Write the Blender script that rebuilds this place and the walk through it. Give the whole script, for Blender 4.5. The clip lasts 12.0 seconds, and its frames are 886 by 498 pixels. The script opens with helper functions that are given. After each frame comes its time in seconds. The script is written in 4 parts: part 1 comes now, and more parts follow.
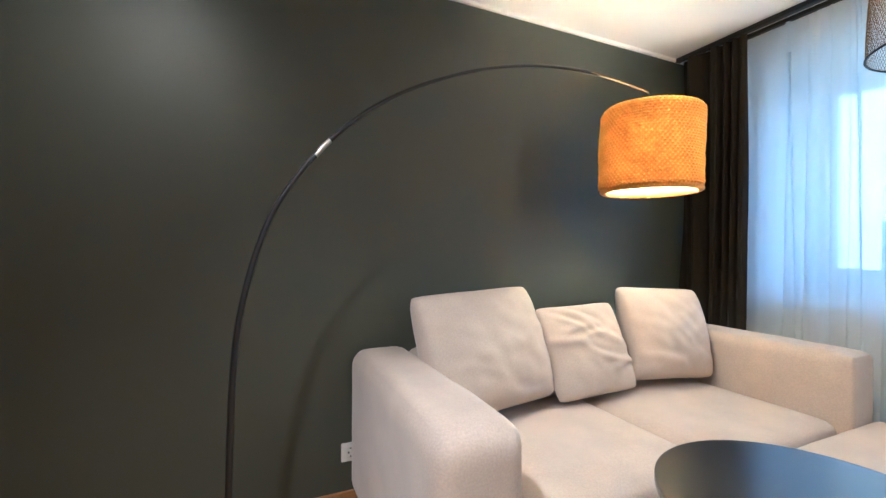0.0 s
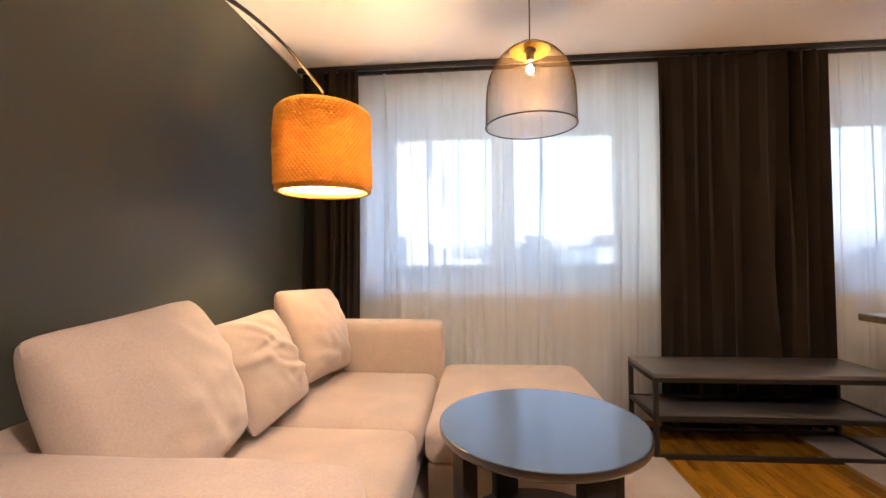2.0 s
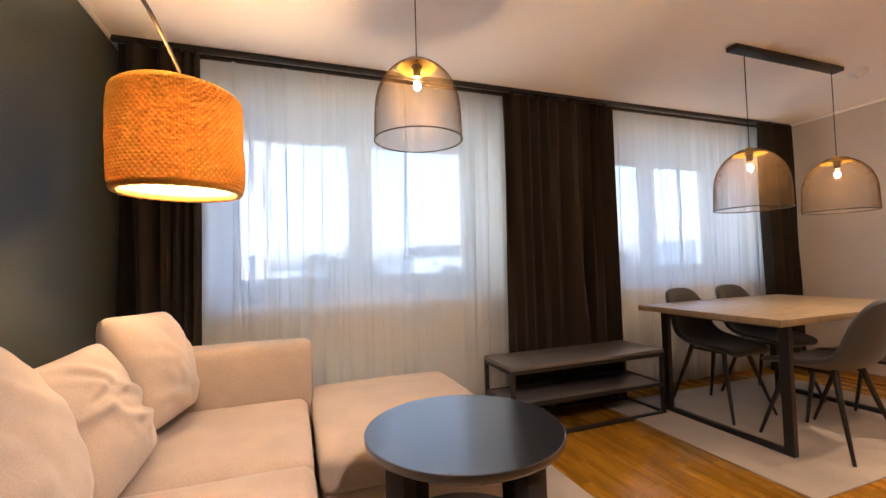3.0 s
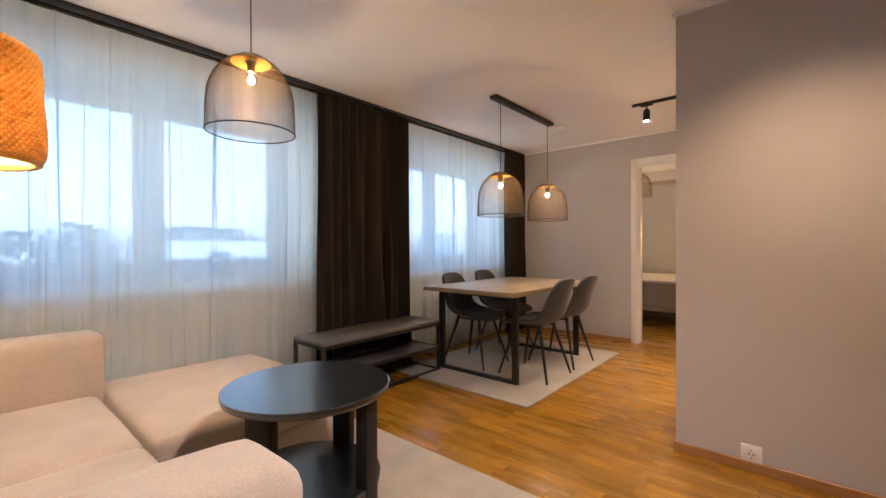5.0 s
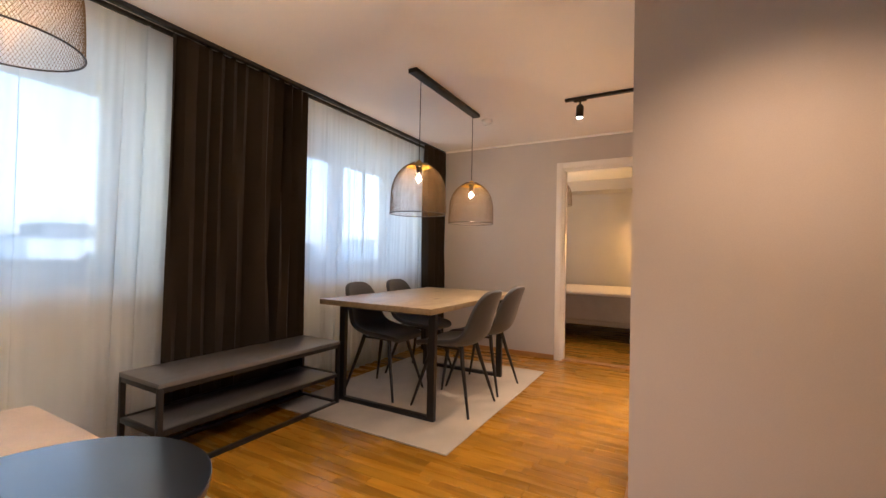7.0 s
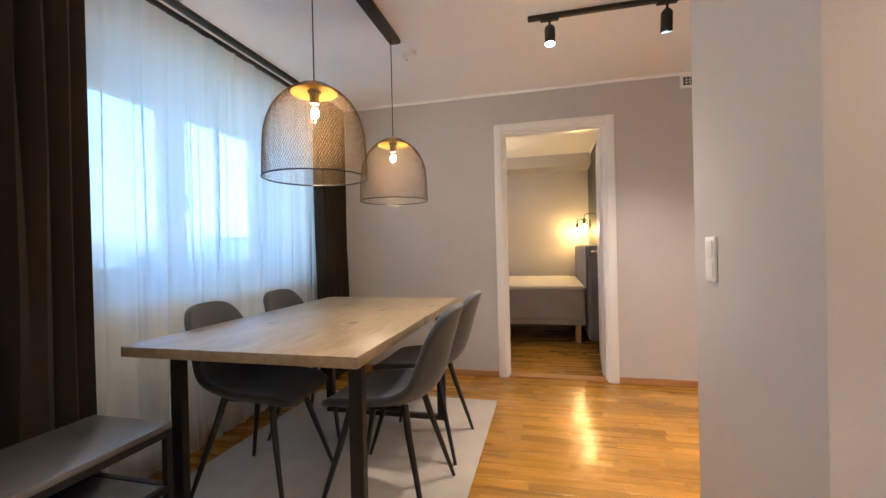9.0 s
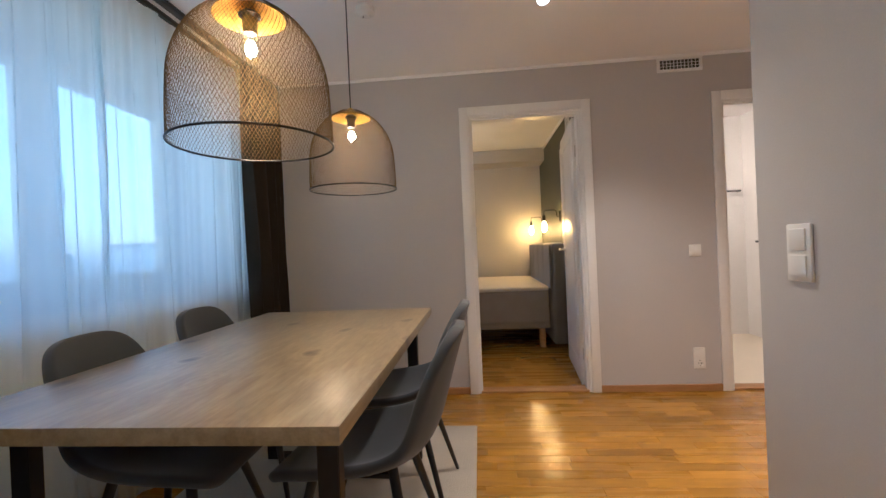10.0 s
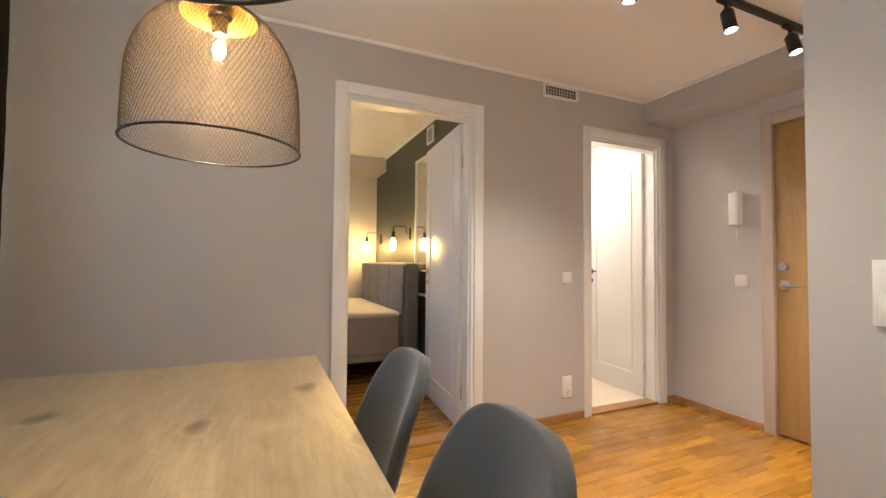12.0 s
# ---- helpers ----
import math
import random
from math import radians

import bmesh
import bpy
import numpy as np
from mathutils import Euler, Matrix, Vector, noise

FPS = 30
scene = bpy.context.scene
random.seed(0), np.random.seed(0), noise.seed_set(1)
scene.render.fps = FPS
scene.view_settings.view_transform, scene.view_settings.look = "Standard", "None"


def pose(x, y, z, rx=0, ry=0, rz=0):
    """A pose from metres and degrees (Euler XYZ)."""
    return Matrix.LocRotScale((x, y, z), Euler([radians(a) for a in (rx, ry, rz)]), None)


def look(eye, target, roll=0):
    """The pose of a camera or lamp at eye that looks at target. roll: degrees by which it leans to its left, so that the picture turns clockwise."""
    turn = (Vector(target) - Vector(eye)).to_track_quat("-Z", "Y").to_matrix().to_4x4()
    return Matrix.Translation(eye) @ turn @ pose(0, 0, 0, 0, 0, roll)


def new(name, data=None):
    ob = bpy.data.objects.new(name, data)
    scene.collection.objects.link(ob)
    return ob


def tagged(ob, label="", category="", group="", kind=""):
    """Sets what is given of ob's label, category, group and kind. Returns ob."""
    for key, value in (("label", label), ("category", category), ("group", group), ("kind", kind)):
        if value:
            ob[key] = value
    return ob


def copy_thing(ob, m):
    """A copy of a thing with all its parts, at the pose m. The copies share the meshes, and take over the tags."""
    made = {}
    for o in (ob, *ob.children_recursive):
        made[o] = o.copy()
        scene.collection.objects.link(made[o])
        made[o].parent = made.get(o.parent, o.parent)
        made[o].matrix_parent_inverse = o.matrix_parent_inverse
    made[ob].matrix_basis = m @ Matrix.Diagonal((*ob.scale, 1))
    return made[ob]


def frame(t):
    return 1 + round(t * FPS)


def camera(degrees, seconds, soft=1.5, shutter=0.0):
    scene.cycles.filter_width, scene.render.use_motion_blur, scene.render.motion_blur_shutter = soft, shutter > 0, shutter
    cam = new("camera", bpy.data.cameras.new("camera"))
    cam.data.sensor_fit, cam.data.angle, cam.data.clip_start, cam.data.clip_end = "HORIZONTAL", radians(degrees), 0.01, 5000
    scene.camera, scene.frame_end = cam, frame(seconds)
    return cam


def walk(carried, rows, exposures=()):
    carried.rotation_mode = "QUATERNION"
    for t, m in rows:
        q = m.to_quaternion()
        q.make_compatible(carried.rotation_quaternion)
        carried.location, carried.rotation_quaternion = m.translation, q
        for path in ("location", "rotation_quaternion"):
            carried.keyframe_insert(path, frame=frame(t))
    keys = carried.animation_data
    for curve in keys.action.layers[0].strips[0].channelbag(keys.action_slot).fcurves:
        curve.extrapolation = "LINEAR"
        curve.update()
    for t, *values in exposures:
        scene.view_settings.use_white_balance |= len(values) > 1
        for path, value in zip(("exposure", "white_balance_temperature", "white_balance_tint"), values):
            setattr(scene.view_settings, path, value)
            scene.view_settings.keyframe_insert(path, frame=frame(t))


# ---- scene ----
cam = camera(93.8, 12.0)
PATH = [
    (0, (-0.163, 0.857, 1.141), (0.662, 2.68, 1.14), 0.3),
    (0.5, (-0.245, 1.007, 1.108), (1.053, 2.529, 1.129), 0.3),
    (1, (-0.275, 1.171, 1.098), (1.391, 2.277, 1.118), 0.2),
    (1.5, (-0.335, 1.333, 1.118), (1.557, 1.981, 1.132), 0.2),
    (2, (-0.368, 1.5, 1.108), (1.624, 1.667, 1.141), -0.6),
    (2.5, (-0.333, 1.661, 1.109), (1.646, 1.374, 1.157), -1.2),
    (3, (-0.306, 1.807, 1.115), (1.574, 1.127, 1.184), -1.6),
    (3.5, (-0.335, 1.925, 1.116), (1.398, 0.929, 1.18), -1.7),
    (5.3, (-0.525, 2.192, 1.129), (0.718, 0.625, 1.113), -0.1),
    (5.5, (-0.521, 2.177, 1.131), (0.686, 0.582, 1.114), -0.1),
    (6, (-0.429, 2.111, 1.102), (0.676, 0.444, 1.093), 0.8),
    (6.5, (-0.313, 1.899, 1.109), (0.73, 0.193, 1.115), 1.0),
    (7, (-0.172, 1.637, 1.105), (0.806, -0.107, 1.136), 1.2),
    (7.2, (-0.098, 1.552, 1.111), (0.847, -0.21, 1.151), 1.5),
    (9, (0.557, 0.625, 1.108), (1.039, -1.317, 1.102), -1.3),
    (9.5, (0.723, 0.415, 1.089), (1.045, -1.559, 1.082), -2.6),
    (10, (0.858, 0.200, 1.103), (1.030, -1.792, 1.096), -2.5),
    (10.5, (0.989, 0.018, 1.109), (0.945, -1.981, 1.115), -1.8),
    (11, (1.121, -0.142, 1.105), (0.818, -2.119, 1.13), -0.9),
    (11.5, (1.219, -0.324, 1.108), (0.667, -2.246, 1.152), -0.2),
    (12, (1.325, -0.535, 1.111), (0.525, -2.367, 1.174), 0.5),
]
EXPOSURES = [(0.0, 4.12, 4020, 6), (0.5, 4.0, 4330, 9), (1.0, 3.92, 4950, 16), (1.5, 3.92, 5400, 22), (2.0, 3.95, 5400, 24), (3.5, 3.78, 5400, 24),
             (5.5, 3.8, 4720, 15), (6.5, 3.87, 4950, 16), (7.0, 3.9, 5150, 19), (9.0, 4.02, 4350, 9), (9.5, 3.83, 4280, 8), (10.0, 3.45, 4230, 8), (11.0, 3.53, 4250, 7), (11.5, 3.8, 4230, 4), (12.0, 3.97, 4350, 4)]
walk(cam, [(t, look(eye, target, roll)) for t, eye, target, roll in PATH], EXPOSURES)

# ---- world, sun ----
world = bpy.data.worlds.new("overcast_sky")
scene.world = world
world.use_nodes = True
wn = world.node_tree.nodes
sky = wn.new("ShaderNodeTexSky")
sky.sky_type = "NISHITA"
sky.sun_disc = False
sky.sun_elevation = radians(42)
sky.sun_rotation = radians(215)
sky.air_density, sky.dust_density, sky.ozone_density = 1.0, 2.0, 0.4
wn["Background"].inputs["Strength"].default_value = 0.056
cloud = wn.new("ShaderNodeHueSaturation")
cloud.inputs["Hue"].default_value, cloud.inputs["Saturation"].default_value = 0.475, 0.55
world.node_tree.links.new(sky.outputs[0], cloud.inputs["Color"])
world.node_tree.links.new(cloud.outputs[0], wn["Background"].inputs[0])

sun = new("sun", bpy.data.lights.new("sun", "SUN"))
sun.data.energy, sun.data.angle, sun.data.color = 0.5, radians(20), (1.0, 0.96, 0.9)
sun.matrix_world = look((-20, -28, 31), (0, 0, 0))


# ---- materials ----
def material(name, color, rough=0.6, metal=0.0, vary=0.12, scale=6.0, fine=60.0, bump=0.1, dist=0.002, sheen=0.0, spec=0.5, stretch=(1, 1, 1), rand=0.0, uneven=0.07):
    """A surface with large stains, fine grain and relief."""
    m = bpy.data.materials.new(name)
    m.use_nodes = True
    n, l = m.node_tree.nodes, m.node_tree.links
    b = n["Principled BSDF"]
    tc = n.new("ShaderNodeTexCoord")
    mp = n.new("ShaderNodeMapping")
    mp.inputs["Scale"].default_value = stretch
    l.new(tc.outputs["Object"], mp.inputs[0])
    n1, n2 = n.new("ShaderNodeTexNoise"), n.new("ShaderNodeTexNoise")
    n1.inputs["Scale"].default_value, n1.inputs["Detail"].default_value = scale, 4
    n2.inputs["Scale"].default_value, n2.inputs["Detail"].default_value = fine, 3
    for q in (n1, n2):
        l.new(mp.outputs[0], q.inputs["Vector"])
    mix = n.new("ShaderNodeMix")
    mix.data_type = "FLOAT"
    mix.inputs[0].default_value = 0.45
    l.new(n1.outputs[0], mix.inputs[2])
    l.new(n2.outputs[0], mix.inputs[3])
    mr = n.new("ShaderNodeMapRange")
    mr.inputs[1].default_value, mr.inputs[2].default_value = 0.3, 0.7
    mr.inputs[3].default_value, mr.inputs[4].default_value = 1 - vary, 1 + vary
    l.new(mix.outputs[0], mr.inputs[0])
    val = mr.outputs[0]
    if rand:
        oi, ma, mu = n.new("ShaderNodeObjectInfo"), n.new("ShaderNodeMapRange"), n.new("ShaderNodeMath")
        ma.inputs[3].default_value, ma.inputs[4].default_value = 1 - rand, 1 + rand
        mu.operation = "MULTIPLY"
        l.new(oi.outputs["Random"], ma.inputs[0])
        l.new(ma.outputs[0], mu.inputs[0])
        l.new(val, mu.inputs[1])
        val = mu.outputs[0]
    vm = n.new("ShaderNodeVectorMath")
    vm.operation = "SCALE"
    vm.inputs[0].default_value = color
    l.new(val, vm.inputs["Scale"])
    l.new(vm.outputs[0], b.inputs["Base Color"])
    b.inputs["Metallic"].default_value = metal
    b.inputs["Specular IOR Level"].default_value = spec
    rr = n.new("ShaderNodeMapRange")
    rr.inputs[3].default_value, rr.inputs[4].default_value = max(0.02, rough - uneven), min(1, rough + uneven)
    l.new(n1.outputs[0], rr.inputs[0])
    l.new(rr.outputs[0], b.inputs["Roughness"])
    if sheen:
        b.inputs["Sheen Weight"].default_value = sheen
        b.inputs["Sheen Roughness"].default_value = 0.5
    bp = n.new("ShaderNodeBump")
    bp.inputs["Strength"].default_value, bp.inputs["Distance"].default_value = bump, dist
    l.new(n2.outputs[0], bp.inputs["Height"])
    l.new(bp.outputs[0], b.inputs["Normal"])
    return m


def weave(m, scale, strength=0.5, dist=0.003):
    """Adds a woven relief to a fabric."""
    n, l = m.node_tree.nodes, m.node_tree.links
    tc, w1, w2, mu = n.new("ShaderNodeTexCoord"), n.new("ShaderNodeTexWave"), n.new("ShaderNodeTexWave"), n.new("ShaderNodeMath")
    w1.bands_direction, w2.bands_direction = "DIAGONAL", "Z"
    for w in (w1, w2):
        w.inputs["Scale"].default_value, w.inputs["Distortion"].default_value = scale, 1.2
        l.new(tc.outputs["Object"], w.inputs["Vector"])
    mu.operation = "ADD"
    l.new(w1.outputs[1], mu.inputs[0])
    l.new(w2.outputs[1], mu.inputs[1])
    bp = n.new("ShaderNodeBump")
    bp.inputs["Strength"].default_value, bp.inputs["Distance"].default_value = strength, dist
    l.new(mu.outputs[0], bp.inputs["Height"])
    old = n["Principled BSDF"].inputs["Normal"].links[0].from_socket
    l.new(old, bp.inputs["Normal"])
    l.new(bp.outputs[0], n["Principled BSDF"].inputs["Normal"])
    return m


def wood(name, c1, c2, rough=0.35, axis="X", ring=9.0, dark=None, coat=0.0, piece=0.0):
    """Timber with long grain along an axis, streaks, and knots where dark is given."""
    m = bpy.data.materials.new(name)
    m.use_nodes = True
    n, l = m.node_tree.nodes, m.node_tree.links
    b = n["Principled BSDF"]
    tc, mp = n.new("ShaderNodeTexCoord"), n.new("ShaderNodeMapping")
    s = [12.0, 12.0, 12.0]
    s["XYZ".index(axis)] = 2.6 if dark else 1.1
    mp.inputs["Scale"].default_value = s
    if piece:
        oi, geo, cb, vs = n.new("ShaderNodeObjectInfo"), n.new("ShaderNodeNewGeometry"), n.new("ShaderNodeMath"), n.new("ShaderNodeVectorMath")
        fr = n.new("ShaderNodeMath")
        fr.operation = "FRACT"
        l.new(oi.outputs["Random"], cb.inputs[0])
        l.new(geo.outputs["Random Per Island"], cb.inputs[1])
        l.new(cb.outputs[0], fr.inputs[0])
        sc = n.new("ShaderNodeMath")
        sc.operation = "MULTIPLY"
        sc.inputs[1].default_value = 37.0
        l.new(fr.outputs[0], sc.inputs[0])
        vs.operation = "ADD"
        l.new(geo.outputs["Position"], vs.inputs[0])
        l.new(sc.outputs[0], vs.inputs[1])
        l.new(vs.outputs[0], mp.inputs[0])
    else:
        l.new(tc.outputs["Object"], mp.inputs[0])
    n1, n2 = n.new("ShaderNodeTexNoise"), n.new("ShaderNodeTexNoise")
    n1.inputs["Scale"].default_value, n1.inputs["Detail"].default_value, n1.inputs["Distortion"].default_value = 1.0, 6, 1.6 if dark else 0.6
    n2.inputs["Scale"].default_value, n2.inputs["Detail"].default_value = ring, 5
    l.new(mp.outputs[0], n1.inputs["Vector"])
    l.new(mp.outputs[0], n2.inputs["Vector"])
    add = n.new("ShaderNodeMix")
    add.data_type = "FLOAT"
    add.inputs[0].default_value = 0.4
    l.new(n1.outputs[0], add.inputs[2])
    l.new(n2.outputs[0], add.inputs[3])
    ramp = n.new("ShaderNodeValToRGB")
    ramp.color_ramp.elements[0].position, ramp.color_ramp.elements[1].position = (0.36, 0.66) if dark else (0.34, 0.66)
    ramp.color_ramp.elements[0].color, ramp.color_ramp.elements[1].color = (*c1, 1), (*c2, 1)
    l.new(add.outputs[0], ramp.inputs[0])
    col = ramp.outputs[0]
    if piece:
        ma, sca = n.new("ShaderNodeMapRange"), n.new("ShaderNodeVectorMath")
        ma.inputs[3].default_value, ma.inputs[4].default_value = 1 - piece, 1 + piece
        l.new(fr.outputs[0], ma.inputs[0])
        sca.operation = "SCALE"
        l.new(col, sca.inputs[0])
        l.new(ma.outputs[0], sca.inputs["Scale"])
        col = sca.outputs[0]
    if dark:
        v, r2, mm = n.new("ShaderNodeTexVoronoi"), n.new("ShaderNodeMapRange"), n.new("ShaderNodeMix")
        mp2 = n.new("ShaderNodeMapping")
        v.voronoi_dimensions = "2D"
        v.inputs["Scale"].default_value = 1.0
        s2 = [3.6, 3.6, 3.6]
        s2["XYZ".index(axis)] = 2.2
        mp2.inputs["Scale"].default_value = s2
        dn = n.new("ShaderNodeTexNoise")
        dn.inputs["Scale"].default_value = 9.0
        dv = n.new("ShaderNodeVectorMath")
        dv.operation = "MULTIPLY_ADD"
        dv.inputs[1].default_value = (0.06, 0.06, 0.06)
        l.new(tc.outputs["Object"], dn.inputs["Vector"])
        l.new(dn.outputs["Color"], dv.inputs[0])
        l.new(tc.outputs["Object"], dv.inputs[2])
        l.new(dv.outputs[0], mp2.inputs[0])
        l.new(mp2.outputs[0], v.inputs["Vector"])
        r2.inputs[1].default_value, r2.inputs[2].default_value = 0.02, 0.11
        r2.inputs[3].default_value, r2.inputs[4].default_value = 1.0, 0.0
        l.new(v.outputs["Distance"], r2.inputs[0])
        whorl, fade, amt, low = (n.new("ShaderNodeMath") for _ in range(4))
        wave_in = n.new("ShaderNodeMath")
        wave_in.operation, wave_in.inputs[1].default_value = "MULTIPLY", 70.0
        whorl.operation = "SINE"
        fade.operation, fade.inputs[1].default_value, fade.inputs[2].default_value, fade.use_clamp = "MULTIPLY_ADD", -2.2, 1.0, True
        amt.operation, low.operation = "MULTIPLY", "MULTIPLY_ADD"
        low.inputs[1].default_value = 0.055
        l.new(v.outputs["Distance"], wave_in.inputs[0])
        l.new(wave_in.outputs[0], whorl.inputs[0])
        l.new(v.outputs["Distance"], fade.inputs[0])
        l.new(whorl.outputs[0], amt.inputs[0])
        l.new(fade.outputs[0], amt.inputs[1])
        l.new(amt.outputs[0], low.inputs[0])
        l.new(add.outputs[0], low.inputs[2])
        l.new(low.outputs[0], ramp.inputs[0])
        pores, pmap, pscale, pmul = n.new("ShaderNodeTexNoise"), n.new("ShaderNodeMapping"), n.new("ShaderNodeMapRange"), n.new("ShaderNodeVectorMath")
        s3 = [190.0, 190.0, 190.0]
        s3["XYZ".index(axis)] = 7.0
        pmap.inputs["Scale"].default_value = s3
        pores.inputs["Scale"].default_value, pores.inputs["Detail"].default_value = 1.0, 2
        pscale.inputs[1].default_value, pscale.inputs[2].default_value, pscale.inputs[3].default_value, pscale.inputs[4].default_value = 0.34, 0.6, 0.91, 1.03
        l.new(tc.outputs["Object"], pmap.inputs[0])
        l.new(pmap.outputs[0], pores.inputs["Vector"])
        l.new(pores.outputs[0], pscale.inputs[0])
        pmul.operation = "SCALE"
        l.new(col, pmul.inputs[0])
        l.new(pscale.outputs[0], pmul.inputs["Scale"])
        col = pmul.outputs[0]
        mm.data_type = "RGBA"
        pick, both = n.new("ShaderNodeMapRange"), n.new("ShaderNodeMath")
        pick.inputs[1].default_value, pick.inputs[2].default_value = 0.2, 0.45
        sp = n.new("ShaderNodeSeparateColor")
        l.new(v.outputs["Color"], sp.inputs[0])
        l.new(sp.outputs[0], pick.inputs[0])
        both.operation = "MULTIPLY"
        l.new(r2.outputs[0], both.inputs[0])
        l.new(pick.outputs[0], both.inputs[1])
        l.new(both.outputs[0], mm.inputs[0])
        l.new(col, mm.inputs[6])
        mm.inputs[7].default_value = (*dark, 1)
        col = mm.outputs[2]
    l.new(col, b.inputs["Base Color"])
    rr = n.new("ShaderNodeMapRange")
    rr.inputs[3].default_value, rr.inputs[4].default_value = rough - 0.03, rough + 0.04
    l.new(n1.outputs[0], rr.inputs[0])
    l.new(rr.outputs[0], b.inputs["Roughness"])
    b.inputs["Coat Weight"].default_value = coat
    b.inputs["Coat Roughness"].default_value = 0.18
    bp = n.new("ShaderNodeBump")
    bp.inputs["Strength"].default_value, bp.inputs["Distance"].default_value = 0.08, 0.001
    l.new(n2.outputs[0], bp.inputs["Height"])
    l.new(bp.outputs[0], b.inputs["Normal"])
    return m


def glow(name, color, strength):
    m = bpy.data.materials.new(name)
    m.use_nodes = True
    b = m.node_tree.nodes["Principled BSDF"]
    b.inputs["Base Color"].default_value = (*color, 1)
    b.inputs["Emission Color"].default_value = (*color, 1)
    b.inputs["Emission Strength"].default_value = strength
    return m


def sheer_cloth(name, see=0.5):
    """Thin white voile: part open weave, part cloth that lets light through."""
    m = bpy.data.materials.new(name)
    m.use_nodes = True
    n, l = m.node_tree.nodes, m.node_tree.links
    n.remove(n["Principled BSDF"])
    out = n["Material Output"]
    tr, tl, df, m1, m2 = (n.new("ShaderNode" + k) for k in ("BsdfTransparent", "BsdfTranslucent", "BsdfDiffuse", "MixShader", "MixShader"))
    tl.inputs[0].default_value = (0.87, 0.94, 0.99, 1)
    df.inputs[0].default_value = (0.90, 0.95, 0.98, 1)
    m1.inputs[0].default_value = 0.07
    l.new(tl.outputs[0], m1.inputs[1])
    l.new(df.outputs[0], m1.inputs[2])
    nz, mr = n.new("ShaderNodeTexNoise"), n.new("ShaderNodeMapRange")
    tc, mp = n.new("ShaderNodeTexCoord"), n.new("ShaderNodeMapping")
    mp.inputs["Scale"].default_value = (1, 9, 0.35)
    l.new(tc.outputs["Object"], mp.inputs[0])
    l.new(mp.outputs[0], nz.inputs["Vector"])
    nz.inputs["Scale"].default_value = 1.6
    mr.inputs[1].default_value, mr.inputs[2].default_value = 0.3, 0.7
    mr.inputs[3].default_value, mr.inputs[4].default_value = 1 - see - 0.025, 1 - see + 0.025
    l.new(nz.outputs[0], mr.inputs[0])
    l.new(mr.outputs[0], m2.inputs[0])
    l.new(tr.outputs[0], m2.inputs[1])
    l.new(m1.outputs[0], m2.inputs[2])
    l.new(m2.outputs[0], out.inputs[0])
    return m


def pane_glass(name):
    m = bpy.data.materials.new(name)
    m.use_nodes = True
    n, l = m.node_tree.nodes, m.node_tree.links
    n.remove(n["Principled BSDF"])
    tr, gl, mx, lw, pw, ad = (n.new("ShaderNode" + k) for k in ("BsdfTransparent", "BsdfGlossy", "MixShader", "LayerWeight", "Math", "Math"))
    pw.operation, pw.inputs[1].default_value = "POWER", 5.0
    ad.operation, ad.inputs[1].default_value, ad.inputs[2].default_value = "MULTIPLY_ADD", 0.7, 0.04
    l.new(lw.outputs["Facing"], pw.inputs[0])
    l.new(pw.outputs[0], ad.inputs[0])
    tr.inputs[0].default_value = (0.93, 0.96, 0.96, 1)
    gl.inputs["Roughness"].default_value = 0.03
    l.new(ad.outputs[0], mx.inputs[0])
    l.new(tr.outputs[0], mx.inputs[1])
    l.new(gl.outputs[0], mx.inputs[2])
    l.new(mx.outputs[0], n["Material Output"].inputs[0])
    return m


M_GREY = material("grey_wall_paint", (0.50, 0.475, 0.46), 0.6, vary=0.06, scale=1.5, fine=220, bump=0.16, dist=0.001)
M_DARK = material("dark_green_wall_paint", (0.065, 0.072, 0.055), 0.54, vary=0.10, scale=1.2, fine=260, bump=0.15, dist=0.001, spec=0.5)
M_CEIL = material("white_ceiling_paint", (0.90, 0.885, 0.865), 0.75, vary=0.03, scale=1.0, fine=160, bump=0.06, dist=0.001)
M_WHITE = material("white_gloss_paint", (0.80, 0.79, 0.77), 0.32, vary=0.03, scale=3, fine=90, bump=0.04, dist=0.001)
M_PLASTIC = material("white_plastic", (0.80, 0.79, 0.76), 0.3, vary=0.02, scale=10, fine=100, bump=0.02, dist=0.0005)
M_BATH = material("white_bathroom_surface", (0.84, 0.82, 0.80), 0.4, vary=0.03, scale=2, fine=60, bump=0.04, dist=0.001)
M_BATHFLOOR = material("cream_floor_tile", (0.72, 0.64, 0.50), 0.35, vary=0.05, scale=3, fine=60)
M_OAK = wood("oak_parquet", (0.225, 0.104, 0.002), (0.385, 0.190, 0.003), 0.27, "X", 6.0, coat=0.5, piece=0.22)
M_OAK.node_tree.nodes["Principled BSDF"].inputs["Specular IOR Level"].default_value = 0.15
M_SUB = material("parquet_joint_underlay", (0.10, 0.05, 0.015), 0.7, vary=0.1)
M_SKIRT = wood("oak_skirting", (0.28, 0.14, 0.04), (0.42, 0.22, 0.07), 0.4, "X", 8.0)
M_TABLE = wood("knotty_oak_tabletop", (0.24, 0.178, 0.088), (0.37, 0.288, 0.155), 0.38, "Y", 5.0, dark=(0.06, 0.045, 0.03))
table_wood = M_TABLE.node_tree.nodes["Principled BSDF"]
table_wood.inputs["Coat Weight"].default_value, table_wood.inputs["Coat Roughness"].default_value, table_wood.inputs["Coat IOR"].default_value = 0.4, 0.42, 1.6
